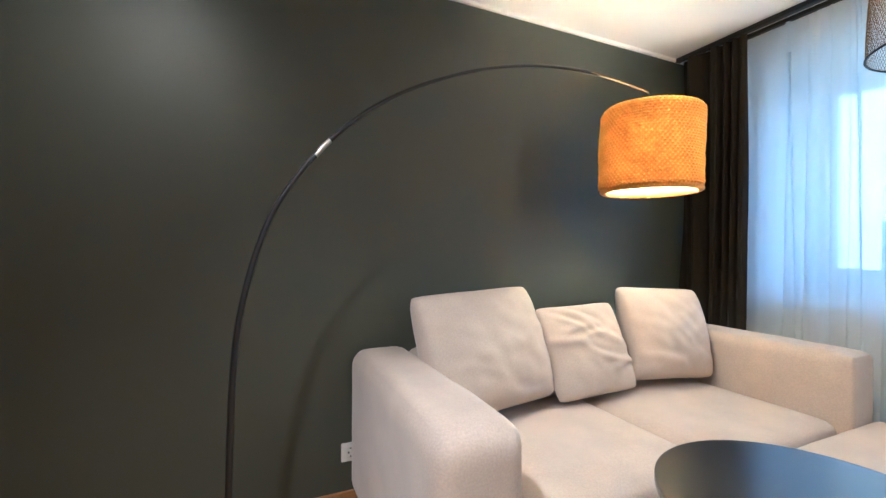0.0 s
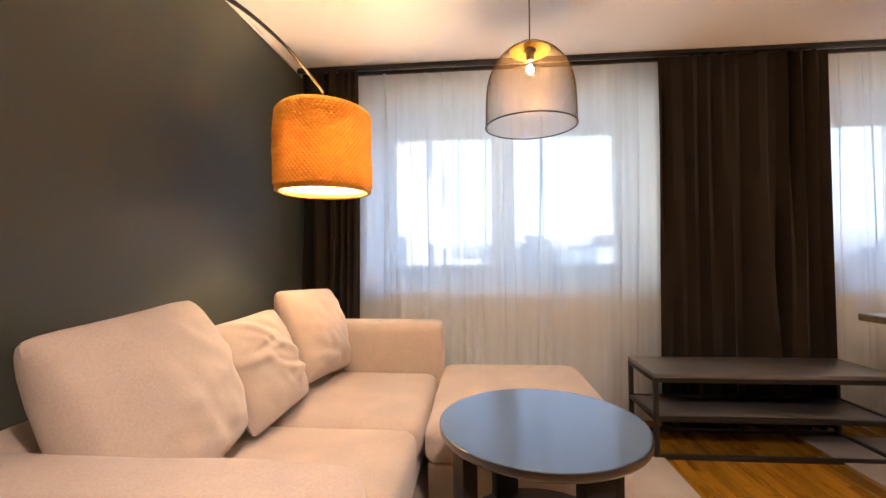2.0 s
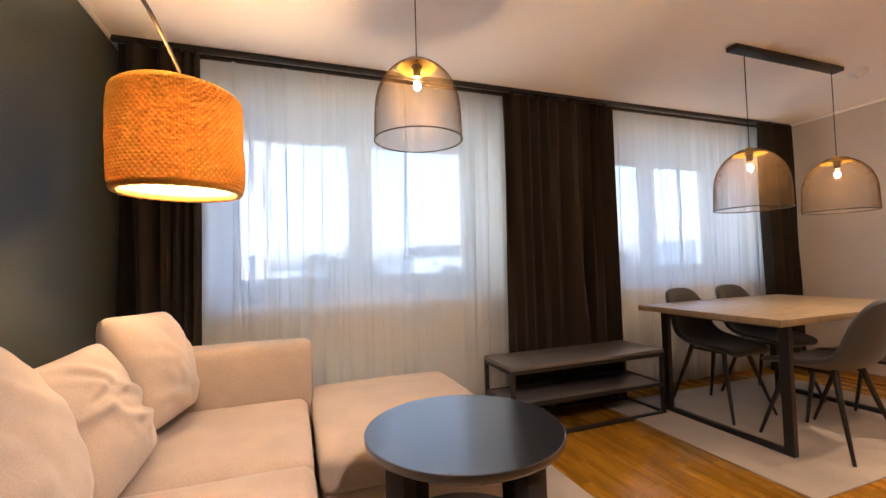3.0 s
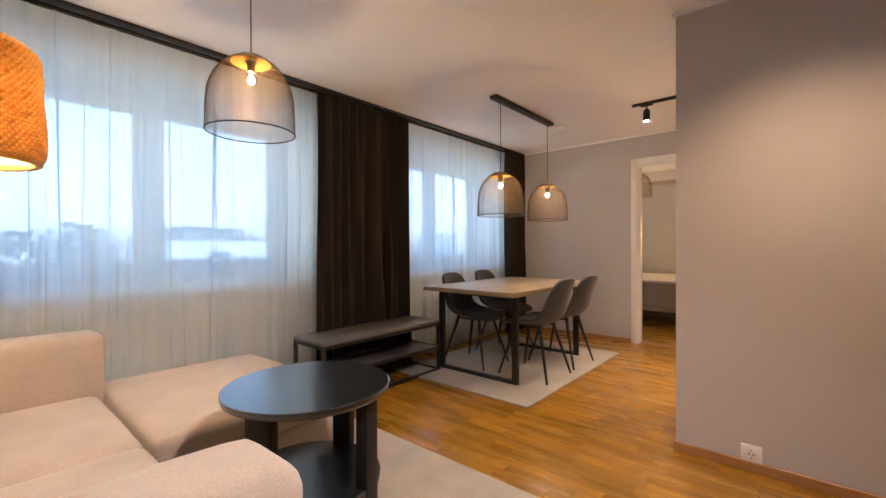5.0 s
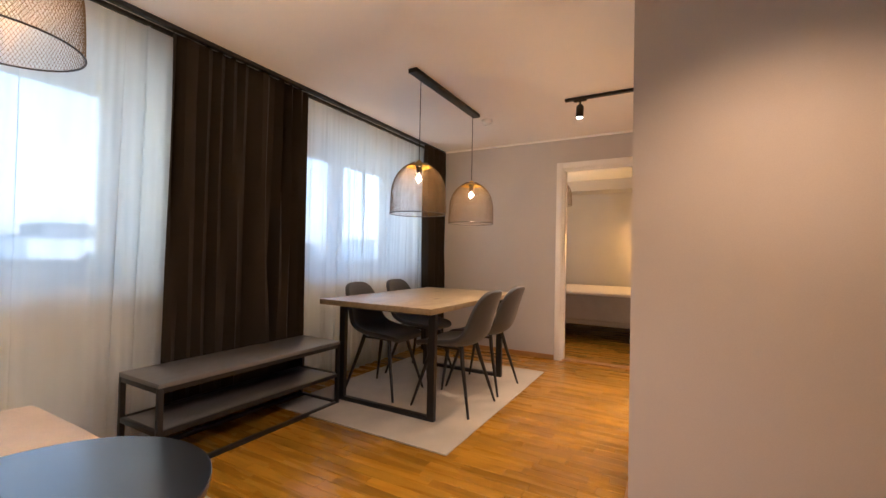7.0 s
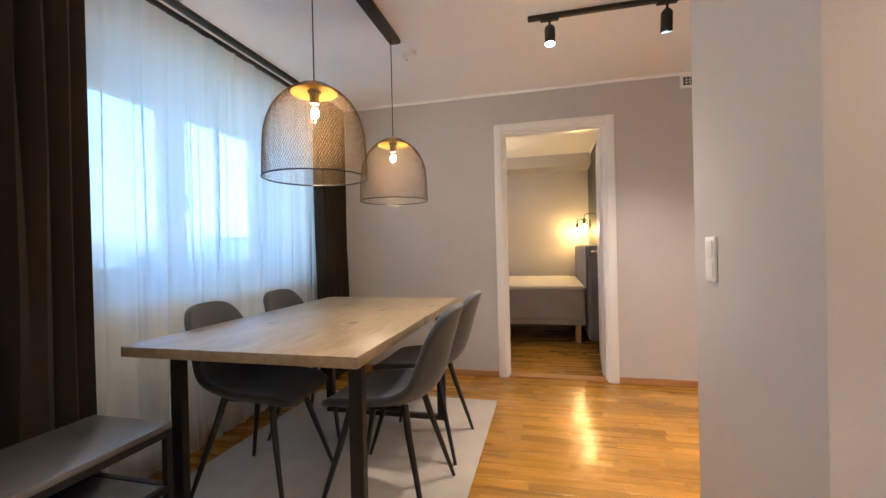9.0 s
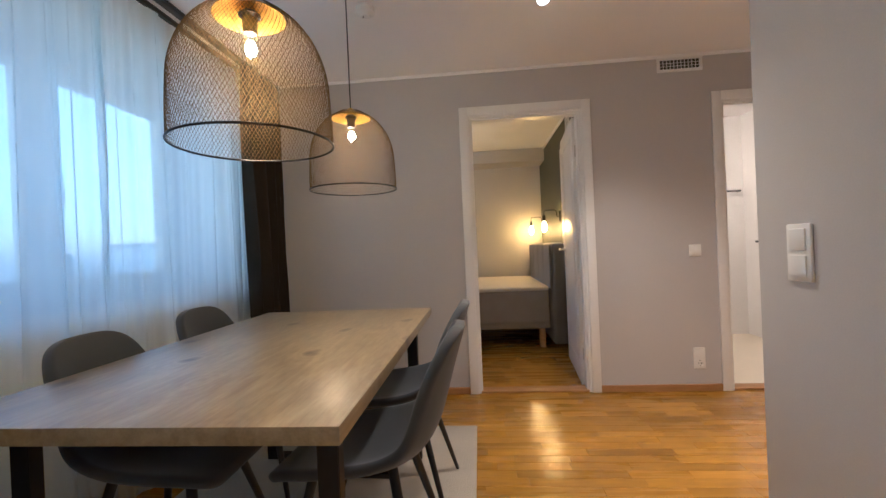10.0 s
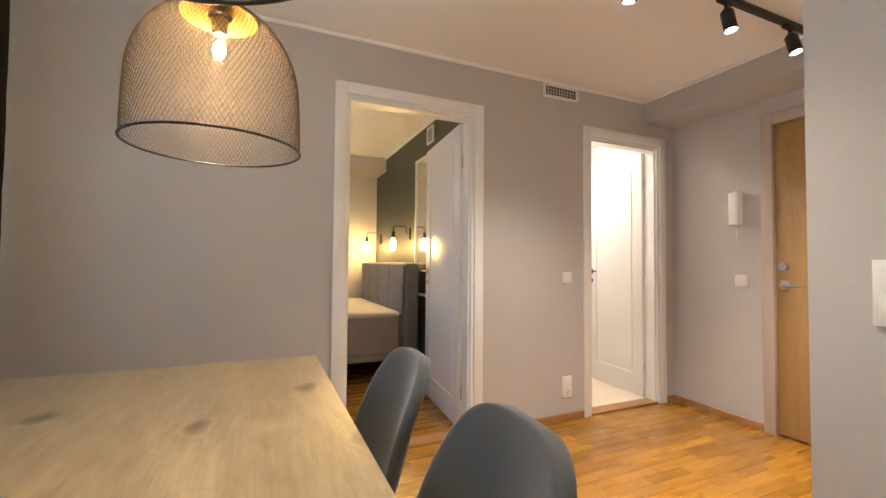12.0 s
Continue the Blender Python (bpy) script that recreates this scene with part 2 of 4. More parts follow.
M_DOOROAK = wood("oak_veneer_door", (0.34, 0.21, 0.06), (0.44, 0.29, 0.10), 0.35, "Z", 7.0)
M_FRAME = material("beige_painted_frame", (0.50, 0.43, 0.36), 0.5, vary=0.05, scale=4, fine=80, bump=0.05, dist=0.0008)
M_LEGWOOD = wood("light_oak_leg", (0.40, 0.24, 0.10), (0.55, 0.36, 0.17), 0.45, "Z", 7.0)
M_BLACK = material("black_powder_coated_steel", (0.011, 0.011, 0.012), 0.42, vary=0.15, scale=8, fine=200, bump=0.08, dist=0.0008)
M_TVTOP = material("dark_grey_melamine", (0.15, 0.143, 0.138), 0.24, vary=0.16, scale=3, fine=80, bump=0.08, dist=0.0008, stretch=(1, 0.2, 1), uneven=0.02)
M_COFFEE = material("black_satin_lacquered_wood", (0.010, 0.011, 0.013), 0.34, vary=0.1, scale=4, fine=90, bump=0.0, dist=0.0006, spec=0.25, uneven=0.012)
M_COFFEELEG = material("black_satin_painted_wood", (0.011, 0.011, 0.012), 0.55, vary=0.12, scale=5, fine=120, bump=0.05, dist=0.0006, spec=0.3)
M_SOFA = weave(material("beige_woven_upholstery", (0.51, 0.42, 0.34), 0.92, vary=0.17, scale=5, fine=170, bump=0.5, dist=0.0016, sheen=0.35, spec=0.2), 230, 0.12, 0.001)
M_CUSH = weave(material("pale_beige_cushion_fabric", (0.53, 0.445, 0.365), 0.92, vary=0.14, scale=6, fine=180, bump=0.4, dist=0.0014, sheen=0.3, spec=0.2), 260, 0.1, 0.001)
M_RUG = material("beige_short_pile_rug", (0.45, 0.385, 0.295), 0.96, vary=0.30, scale=5, fine=320, bump=0.9, dist=0.004, sheen=0.3, spec=0.1)
M_RUG2 = material("grey_beige_short_pile_rug", (0.43, 0.385, 0.31), 0.96, vary=0.24, scale=4, fine=320, bump=0.9, dist=0.004, sheen=0.3, spec=0.1)
M_CHAIR = material("grey_chair_fabric", (0.062, 0.067, 0.076), 0.86, vary=0.14, scale=8, fine=300, bump=0.4, dist=0.0012, sheen=0.3, spec=0.3)
M_CURTAIN = material("dark_brown_heavy_curtain_cloth", (0.026, 0.021, 0.015), 0.9, vary=0.2, scale=5, fine=300, bump=0.3, dist=0.001, sheen=0.06, spec=0.12)
M_SHEER = sheer_cloth("white_voile", 0.26)
M_KNIT = material("ochre_knitted_wool", (0.58, 0.275, 0.02), 0.9, vary=0.18, scale=14, fine=200, bump=0.5, dist=0.002, sheen=0.3, spec=0.15)
M_MESH = material("bronzed_wire", (0.18, 0.127, 0.062), 0.5, metal=0.9, vary=0.12, scale=20, fine=200, bump=0.02)
M_BRASS = material("brushed_brass", (0.72, 0.44, 0.06), 0.36, metal=1.0, vary=0.08, scale=12, fine=200, bump=0.03)
M_TIP = material("aged_brass", (0.12, 0.09, 0.05), 0.42, metal=0.9, vary=0.08, scale=12, fine=200, bump=0.03)
M_STEEL = material("brushed_steel", (0.55, 0.53, 0.50), 0.3, metal=1.0, vary=0.06, scale=12, fine=200, bump=0.03)
M_HEAD = weave(material("grey_headboard_fabric", (0.19, 0.185, 0.185), 0.92, vary=0.1, scale=6, fine=240, bump=0.4, dist=0.0012, sheen=0.3, spec=0.2), 100, 0.3, 0.0012)
M_BEDBASE = material("grey_brown_bed_base_fabric", (0.34, 0.30, 0.25), 0.92, vary=0.1, scale=6, fine=240, bump=0.4, dist=0.0012)
M_MATTRESS = material("ivory_mattress_topper", (0.70, 0.64, 0.54), 0.9, vary=0.05, scale=6, fine=200, bump=0.3, dist=0.0012)
M_SLOT = material("dark_slot", (0.03, 0.03, 0.03), 0.8, vary=0.05)
M_GLASS = pane_glass("window_glass")
M_BULB = glow("lit_filament", (1.0, 0.60, 0.25), 125.0)
M_BULBGLASS = pane_glass("clear_bulb_glass")
M_BULBSMALL = glow("lit_bedside_bulb", (1.0, 0.48, 0.09), 21.0)
M_BULBARC = glow("lit_shade_bulb", (1.0, 0.66, 0.30), 52.0)
M_SPOTLENS = glow("lit_spot_lens", (1.0, 0.80, 0.55), 12.0)
M_BATHLAMP = glow("lit_bathroom_ceiling_lamp", (1.0, 0.64, 0.34), 7.5)
M_MIRROR = material("mirror_silver", (0.9, 0.9, 0.9), 0.09, metal=1.0, vary=0.0, bump=0.0)
M_GROUND = material("winter_ground", (0.22, 0.22, 0.19), 0.95, vary=0.3, scale=0.05, fine=0.6, bump=0.1)
M_HOUSE = material("pale_yellow_render", (0.62, 0.56, 0.40), 0.9, vary=0.06, scale=0.6, fine=30)
M_HALLWALL = material("white_sheet_cladding", (0.66, 0.67, 0.68), 0.8, vary=0.05, scale=0.3, fine=8)
M_BLUE = material("blue_sheet_cladding", (0.08, 0.14, 0.36), 0.7, vary=0.08, scale=0.3, fine=8)
M_ROOFF = material("grey_felt_roof", (0.16, 0.16, 0.165), 0.9, vary=0.1, scale=0.3, fine=8)
M_LEAF = material("bare_winter_twigs", (0.09, 0.085, 0.07), 0.95, vary=0.3, scale=0.8, fine=9)
M_BARK = material("tree_bark", (0.10, 0.08, 0.06), 0.95, vary=0.3, scale=3, fine=20)

coffee = M_COFFEE.node_tree.nodes["Principled BSDF"]
coffee.inputs["Coat Weight"].default_value, coffee.inputs["Coat Roughness"].default_value, coffee.inputs["Coat IOR"].default_value = 1.0, 0.17, 1.75
bench_top = M_TVTOP.node_tree.nodes["Principled BSDF"]
bench_top.inputs["Coat Weight"].default_value, bench_top.inputs["Coat Roughness"].default_value, bench_top.inputs["Coat IOR"].default_value = 0.6, 0.28, 1.6


# ---- building helpers ----
def box(bm, x0, x1, y0, y1, z0, z1, bev=0.0, seg=2):
    r = bmesh.ops.create_cube(bm, size=1.0)
    vs = r["verts"]
    for v in vs:
        v.co = Vector(((x0 + x1) / 2 + v.co.x * (x1 - x0), (y0 + y1) / 2 + v.co.y * (y1 - y0), (z0 + z1) / 2 + v.co.z * (z1 - z0)))
    if bev:
        es = list({e for v in vs for e in v.link_edges})
        bmesh.ops.bevel(bm, geom=es, offset=bev, segments=seg, profile=0.5, affect="EDGES")
    return bm


def boxes(*specs, bev=0.0, seg=2):
    bm = bmesh.new()
    for s in specs:
        box(bm, *s, bev=bev, seg=seg)
    return bm


def tube(bm, pts, radii, sides=10, closed=False):
    """A round bar along a line of points."""
    pts = [Vector(p) for p in pts]
    if not isinstance(radii, (list, tuple)):
        radii = [radii] * len(pts)
    rings, n = [], len(pts)
    side = None
    for i, p in enumerate(pts):
        a, b = pts[(i - 1) % n if closed else max(i - 1, 0)], pts[(i + 1) % n if closed else min(i + 1, n - 1)]
        d = (b - a).normalized()
        if side is None:
            side = d.cross(Vector((0, 0, 1)) if abs(d.z) < 0.9 else Vector((1, 0, 0)))
        u = side = (side - d * side.dot(d)).normalized()
        w = u.cross(d)
        rings.append([bm.verts.new(p + radii[i] * (math.cos(k * math.tau / sides) * u + math.sin(k * math.tau / sides) * w)) for k in range(sides)])
    for i in range(n if closed else n - 1):
        r0, r1 = rings[i], rings[(i + 1) % n]
        for k in range(sides):
            bm.faces.new((r0[k], r0[(k + 1) % sides], r1[(k + 1) % sides], r1[k]))
    if not closed:
        bm.faces.new(rings[0][::-1])
        bm.faces.new(rings[-1])
    return bm


def lathe(bm, profile, sides=32, cx=0.0, cy=0.0):
    """A turned body: profile of (radius, height), from the bottom up."""
    rings = []
    for r, z in profile:
        if r < 1e-5:
            rings.append([bm.verts.new((cx, cy, z))])
        else:
            rings.append([bm.verts.new((cx + r * math.cos(k * math.tau / sides), cy + r * math.sin(k * math.tau / sides), z)) for k in range(sides)])
    for a, b in zip(rings, rings[1:]):
        for k in range(sides):
            k2 = (k + 1) % sides
            q = [a[k % len(a)], a[k2 % len(a)], b[k2 % len(b)], b[k % len(b)]]
            q = list(dict.fromkeys(q))
            if len(q) > 2:
                bm.faces.new(q)
    return bm


def to_mesh(name, bm, mat, smooth=True):
    bmesh.ops.recalc_face_normals(bm, faces=bm.faces)
    me = bpy.data.meshes.new(name)
    bm.to_mesh(me)
    bm.free()
    me.materials.append(mat)
    if smooth:
        me.polygons.foreach_set("use_smooth", [True] * len(me.polygons))
        me.set_sharp_from_angle(angle=radians(38))
    return me


def part(name, bm, mat, parent=None, label="", smooth=True):
    ob = new(name, to_mesh(name, bm, mat, smooth))
    if parent:
        ob.parent = parent
    if label:
        ob["label"] = label
    return ob


def thing(name, m, label, category, group="", kind=""):
    ob = new(name)
    ob.empty_display_size = 0.1
    ob.matrix_basis = m
    return tagged(ob, label, category, group, kind)


def structure(name, bm, mat, label, category, smooth=False):
    return tagged(part(name, bm, mat, smooth=smooth), label, category, kind="structure")


def wall_y(x0, x1, y0, y1, h, holes):
    """A wall that runs along y, with holes (y0, y1, z0, z1)."""
    bm, at = bmesh.new(), y0
    for a, b, c, d in sorted(holes):
        box(bm, x0, x1, at, a, 0, h)
        if c > 0:
            box(bm, x0, x1, a, b, 0, c)
        box(bm, x0, x1, a, b, d, h)
        at = b
    return box(bm, x0, x1, at, y1, 0, h)


def wall_x(x0, x1, y0, y1, h, holes):
    bm, at = bmesh.new(), x0
    for a, b, c, d in sorted(holes):
        box(bm, at, a, y0, y1, 0, h)
        if c > 0:
            box(bm, a, b, y0, y1, 0, c)
        box(bm, a, b, y0, y1, d, h)
        at = b
    return box(bm, at, x1, y0, y1, 0, h)


# ---- large structure ----
H = 2.405
EAST, NORTH, SOUTH, WEST = 2.60, 2.735, -2.902, -2.40
structure("wall_east", wall_y(EAST, 3.20, SOUTH, NORTH, H, [(0.28, 2.30, 0.90, 2.21), (-2.64, -0.80, 0.90, 2.21)]), M_CEIL, "white painted outer wall with two window openings", "wall")
structure("wall_north", wall_x(WEST, 3.20, NORTH, 2.90, H, []), M_DARK, "dark green painted living room wall behind the sofa", "wall")
structure("wall_west", wall_y(WEST - 0.15, WEST, -1.155, 2.90, H, []), M_GREY, "plain grey painted closing wall", "wall")
structure("wall_partition", boxes((WEST, 0.0, -1.155, -0.39, 0, H)), M_GREY, "grey painted partition block beside the hall", "wall")
structure("wall_south", wall_x(-1.92, 3.20, SOUTH - 0.12, SOUTH, H, [(0.072, 0.905, 0, 2.075), (-1.615, -0.885, 0, 2.065)]), M_GREY, "grey painted wall with two doorways", "wall")
structure("wall_hall", wall_y(-1.92, -1.772, SOUTH, -1.155, H, [(-2.175, -1.245, 0, 2.065)]), M_GREY, "grey painted hall wall with the entrance door", "wall")
structure("wall_landing", boxes((-2.10, -1.98, -2.40, -1.05, 0, H)), M_GREY, "plain wall behind the entrance door", "wall")
structure("bulkhead", boxes((-1.772, -1.45, SOUTH, -1.155, 2.225, H)), M_GREY, "boxed-in grey ceiling duct over the hall", "bulkhead")
structure("wall_bedroom_dark", boxes((-0.22, -0.08, -6.05, SOUTH - 0.12, 0, H)), M_DARK, "dark green painted bedroom wall behind the headboard", "wall")
structure("wall_bedroom_end", boxes((-0.22, 3.20, -6.15, -6.0, 0, H)), M_GREY, "light grey painted bedroom wall", "wall")
structure("wall_bedroom_side", wall_y(3.05, 3.20, -6.0, SOUTH - 0.12, H, [(-5.1, -3.5, 0.90, 2.21)]), M_GREY, "plain grey painted bedroom side wall with a window opening", "wall")
structure("bedroom_soffit", boxes((-0.08, 3.05, -6.0, -5.55, 2.235, H)), M_GREY, "grey painted soffit along the bedroom wall", "soffit")
structure("wall_bathroom_end", boxes((-2.2, -0.45, -4.75, -4.62, 0, H)), M_BATH, "white bathroom wall", "wall")
structure("wall_bathroom_west", boxes((-2.2, -2.06, -4.62, SOUTH - 0.12, 0, H)), M_BATH, "white bathroom wall", "wall")
structure("wall_bathroom_east", boxes((-0.60, -0.45, -4.62, SOUTH - 0.12, 0, H)), M_BATH, "white bathroom wall", "wall")
structure("wall_bathroom_lining", wall_x(-2.06, -0.60, SOUTH - 0.135, SOUTH - 0.121, H, [(-1.615, -0.885, 0, 2.065)]), M_BATH, "white lining on the bathroom side of the doorway wall", "wall")
structure("ceiling", boxes((WEST - 0.15, 3.20, SOUTH - 0.12, 2.90, H, H + 0.15)), M_CEIL, "white painted ceiling", "ceiling")
structure("ceiling_bedroom", boxes((-0.22, 3.20, -6.15, SOUTH - 0.12, H, H + 0.15)), M_CEIL, "white painted bedroom ceiling", "ceiling")
structure("ceiling_bathroom", boxes((-2.2, -0.45, -4.75, SOUTH - 0.12, H, H + 0.15)), M_BATH, "white bathroom ceiling", "ceiling")
structure("floor_bathroom", boxes((-2.06, -0.60, -4.62, SOUTH - 0.04, -0.10, 0.012)), M_BATHFLOOR, "cream bathroom floor", "floor")


def strip(name, label, *runs, mat=None, bev=0.003):
    return structure(name, boxes(*runs, bev=bev, seg=1), mat, label, name)


strip("baseboard", "low oak skirting board along the walls",
      (0.96, EAST, SOUTH, SOUTH + 0.014, 0, 0.052), (-0.825, 0.012, SOUTH, SOUTH + 0.014, 0, 0.052), (-1.772, -1.685, SOUTH, SOUTH + 0.014, 0, 0.052),
      (-1.772, -1.758, SOUTH + 0.016, -2.235, 0, 0.052), (WEST, 0.014, -0.39, -0.376, 0, 0.052), (0.0, 0.014, -1.155, -0.391, 0, 0.052),
      (WEST, EAST, NORTH - 0.014, NORTH, 0, 0.052), (WEST, WEST + 0.014, -0.37, NORTH - 0.016, 0, 0.052), (EAST - 0.014, EAST, SOUTH + 0.016, NORTH - 0.016, 0, 0.052),
      (-1.7, 0.0, -1.169, -1.155, 0, 0.052), mat=M_SKIRT)
strip("ceiling_trim", "thin white moulding where walls meet the ceiling",
      (-1.45, EAST, SOUTH, SOUTH + 0.018, H - 0.022, H - 0.001), (-1.45, -1.432, SOUTH + 0.02, -1.18, H - 0.022, H - 0.001),
      (WEST, EAST, NORTH - 0.018, NORTH, H - 0.022, H - 0.001), (WEST, 0.018, -0.39, -0.372, H - 0.022, H - 0.001),
      (0.0, 0.018, -1.155, -0.392, H - 0.022, H - 0.001), (-0.08, -0.062, -5.55, SOUTH - 0.14, H - 0.022, H - 0.001), mat=M_CEIL)


# ---- windows ----
def window(name, y0, y1, m0, m1, sill=0.50):
    """A white two-pane window in its opening; m0 to m1 is the middle post."""
    w = thing(name, pose(3.06, 0, 0), "white two-pane window with a deep sill", "window", kind="structure")
    z0, z1 = 0.90, 2.21
    part("window_frame", boxes((0, 0.09, y0, y1, z0, z0 + 0.075), (0, 0.09, y0, y1, z1 - 0.075, z1), (0, 0.09, y0, y0 + 0.07, z0 + 0.075, z1 - 0.075),
                               (0, 0.09, y1 - 0.07, y1, z0 + 0.075, z1 - 0.075), (0, 0.09, (m0 + m1) / 2 - 0.035, (m0 + m1) / 2 + 0.035, z0 + 0.075, z1 - 0.075), bev=0.004), M_WHITE, w)
    for a, b in ((y0 + 0.07, (m0 + m1) / 2 - 0.035), ((m0 + m1) / 2 + 0.035, y1 - 0.07)):
        s = 0.058
        sash = part("sash", boxes((-0.018, 0.05, a + 0.002, b - 0.002, z0 + 0.077, z0 + 0.077 + s), (-0.018, 0.05, a + 0.002, b - 0.002, z1 - 0.077 - s, z1 - 0.077),
                                  (-0.018, 0.05, a + 0.002, a + s, z0 + 0.077 + s, z1 - 0.077 - s), (-0.018, 0.05, b - s, b - 0.002, z0 + 0.077 + s, z1 - 0.077 - s), bev=0.005), M_WHITE, w)
        p = part("pane", boxes((0.012, 0.018, a + s - 0.005, b - s + 0.005, z0 + 0.072 + s, z1 - 0.072 - s)), M_GLASS, sash, smooth=False)
        p.visible_shadow = False
        hy = a + 0.03 if a > (m0 + m1) / 2 else b - 0.03
        part("handle", boxes((-0.028, -0.018, hy - 0.013, hy + 0.013, 1.46, 1.56), (-0.06, -0.028, hy - 0.009, hy + 0.009, 1.50, 1.52), (-0.062, -0.046, hy - 0.009, hy + 0.009, 1.40, 1.52), bev=0.004), M_STEEL, sash)
    part("window_sill", boxes((-sill, 0.0, y0 - 0.03, y1 + 0.03, 0.872, 0.90), bev=0.006), M_WHITE, w)


window("window_1", 0.28, 2.30, 1.20, 1.38)
window("window_2", -2.64, -0.80, -1.84, -1.60)
window("window_3", -5.1, -3.5, -4.38, -4.22, 0.06)


def radiator(y0, y1):
    r = thing("radiator", pose(EAST - 0.055, (y0 + y1) / 2, 0), "white flat panel radiator under the window", "radiator", "radiators under the windows")
    h = (y1 - y0) / 2
    part("panel", boxes((-0.025, 0.0, -h, h, 0.14, 0.60), bev=0.008), M_WHITE, r)
    part("top_grille", boxes((-0.03, 0.05, -h, h, 0.60, 0.612), bev=0.003), M_WHITE, r)
    for s in (-1, 1):
        part("bracket", boxes((0.0, 0.053, s * (h - 0.12) - 0.02, s * (h - 0.12) + 0.02, 0.2, 0.55)), M_WHITE, r)
        part("pipe", tube(bmesh.new(), [(0.02, s * (h - 0.05), 0.0), (0.02, s * (h - 0.05), 0.15)], 0.008), M_WHITE, r)


radiator(0.62, 1.95)
radiator(-2.3, -1.1)


# ---- curtains ----
def drape(y0, y1, z0, z1, amp, pitch, seed, dense=14, flare=0.0, sharp=1.0, pleats=0):
    """Hanging cloth in folds along y, about x = 0."""
    rng = random.Random(seed)
    bm, n = bmesh.new(), max(24, int((y1 - y0) / pitch * dense))
    rows = 14
    ph = [rng.uniform(0, math.tau) for _ in range(6)]
    tucks = [(rng.uniform(y0, y1), rng.uniform(0.6, 1.2), rng.uniform(-0.05, 0.05)) for _ in range(pleats)]
    grid = []
    for j in range(rows + 1):
        f = j / rows
        z = z0 + (z1 - z0) * f
        row = []
        for i in range(n + 1):
            u = i / n
            y = y0 + (y1 - y0) * u
            yy = y + 0.05 * math.sin(y * 5.3 + ph[0]) + 0.025 * math.sin(y * 13.0 + ph[1]) + 0.012 * math.sin(3 * f + ph[2] + y * 9)
            a = math.sin(math.tau * yy / pitch)
            a = math.copysign(abs(a) ** sharp, a)
            k = amp * (0.72 + 0.28 * math.sin(y * 7.1 + ph[3])) * (1.0 - 0.35 * f ** 6)
            x = k * a + 0.35 * k * math.sin(math.tau * yy / pitch * 2.3 + ph[4] + 1.2 * f)
            for p, s, lean in tucks:
                q = (y - p - lean * (1 - f)) / 0.011
                if abs(q) < 3.5:
                    y -= 0.015 * s * (0.35 + 0.65 * f) * q * math.exp(-q * q) * 2.33
                    x -= 0.010 * s * math.exp(-q * q)
            row.append(bm.verts.new((x, y + flare * (1 - f) * (u - 0.5), z)))
        grid.append(row)
    for j in range(rows):
        for i in range(n):
            bm.faces.new((grid[j][i], grid[j][i + 1], grid[j + 1][i + 1], grid[j + 1][i]))
    return bm


def curtain(name, x, y0, y1, amp, pitch, seed, mat, label, group, flare=0.0, hem=0.0, dense=14, sharp=1.0, pleats=0):
    c = thing(name, pose(x, 0, 0), label, "curtain", group)
    part("cloth", drape(y0, y1, 0.015, H - 0.027, amp, pitch, seed, dense, flare, sharp, pleats), mat, c)
    if hem:
        part("heading_tape", drape(y0, y1, H - 0.032 - hem, H - 0.034, amp * 1.02, pitch, seed, dense, 0, sharp), mat, c).location.x = -0.004
    return c


curtain("dark_curtain", 2.404, 0.335, -0.70, 0.050, 0.078, 3, M_CURTAIN, "dark brown heavy curtain hanging between two windows", "dark curtains", flare=0.0, sharp=0.8)
curtain("dark_curtain", 2.385, 2.30, 2.70, 0.046, 0.066, 4, M_CURTAIN, "dark brown heavy curtain gathered in the corner by the sofa", "dark curtains", sharp=0.8)
curtain("dark_curtain", 2.34, -2.86, -2.41, 0.052, 0.066, 5, M_CURTAIN, "dark brown heavy curtain gathered in the dining corner", "dark curtains", sharp=0.8)
curtain("sheer_curtain", 2.475, 0.20, 2.60, 0.014, 0.155, 6, M_SHEER, "translucent white voile curtain over the window", "sheer curtains", dense=56, pleats=20)
curtain("sheer_curtain", 2.475, -2.75, -0.55, 0.014, 0.150, 7, M_SHEER, "translucent white voile curtain over the window", "sheer curtains", dense=56, pleats=20)
rail = thing("curtain_rail", pose(2.42, 0, H), "black double curtain rail along the ceiling", "curtain rail", kind="structure")
part("track", boxes((-0.06, -0.02, SOUTH + 0.01, NORTH - 0.01, -0.026, -0.001), (0.035, 0.065, SOUTH + 0.01, NORTH - 0.01, -0.022, -0.001), bev=0.003), M_BLACK, rail)


# ---- doors ----
def architrave(bm, x0, x1, zt, w=0.06):
    """Casing on the room face round an opening x0 to x1, built about y = 0, and the lining through the wall."""
    for a, b, c, d, e, f in ((x0 - w, x0 + 0.004, 0.0, 0.016, 0, zt + w), (x1 - 0.004, x1 + w, 0.0, 0.016, 0, zt + w), (x0 + 0.004, x1 - 0.004, 0.0, 0.016, zt - 0.004, zt + w)):
        box(bm, a, b, c, d, e, f, bev=0.004)
    for a, b, e, f in ((x0, x0 + 0.022, 0, zt), (x1 - 0.022, x1, 0, zt), (x0 + 0.022, x1 - 0.022, zt - 0.022, zt)):
        box(bm, a, b, -0.135, 0.0, e, f)
    for a, b, e, f in ((x0 + 0.022, x0 + 0.034, 0, zt - 0.022), (x1 - 0.034, x1 - 0.022, 0, zt - 0.022), (x0 + 0.034, x1 - 0.034, zt - 0.034, zt - 0.022)):
        box(bm, a, b, -0.085, -0.02, e, f)
    return bm


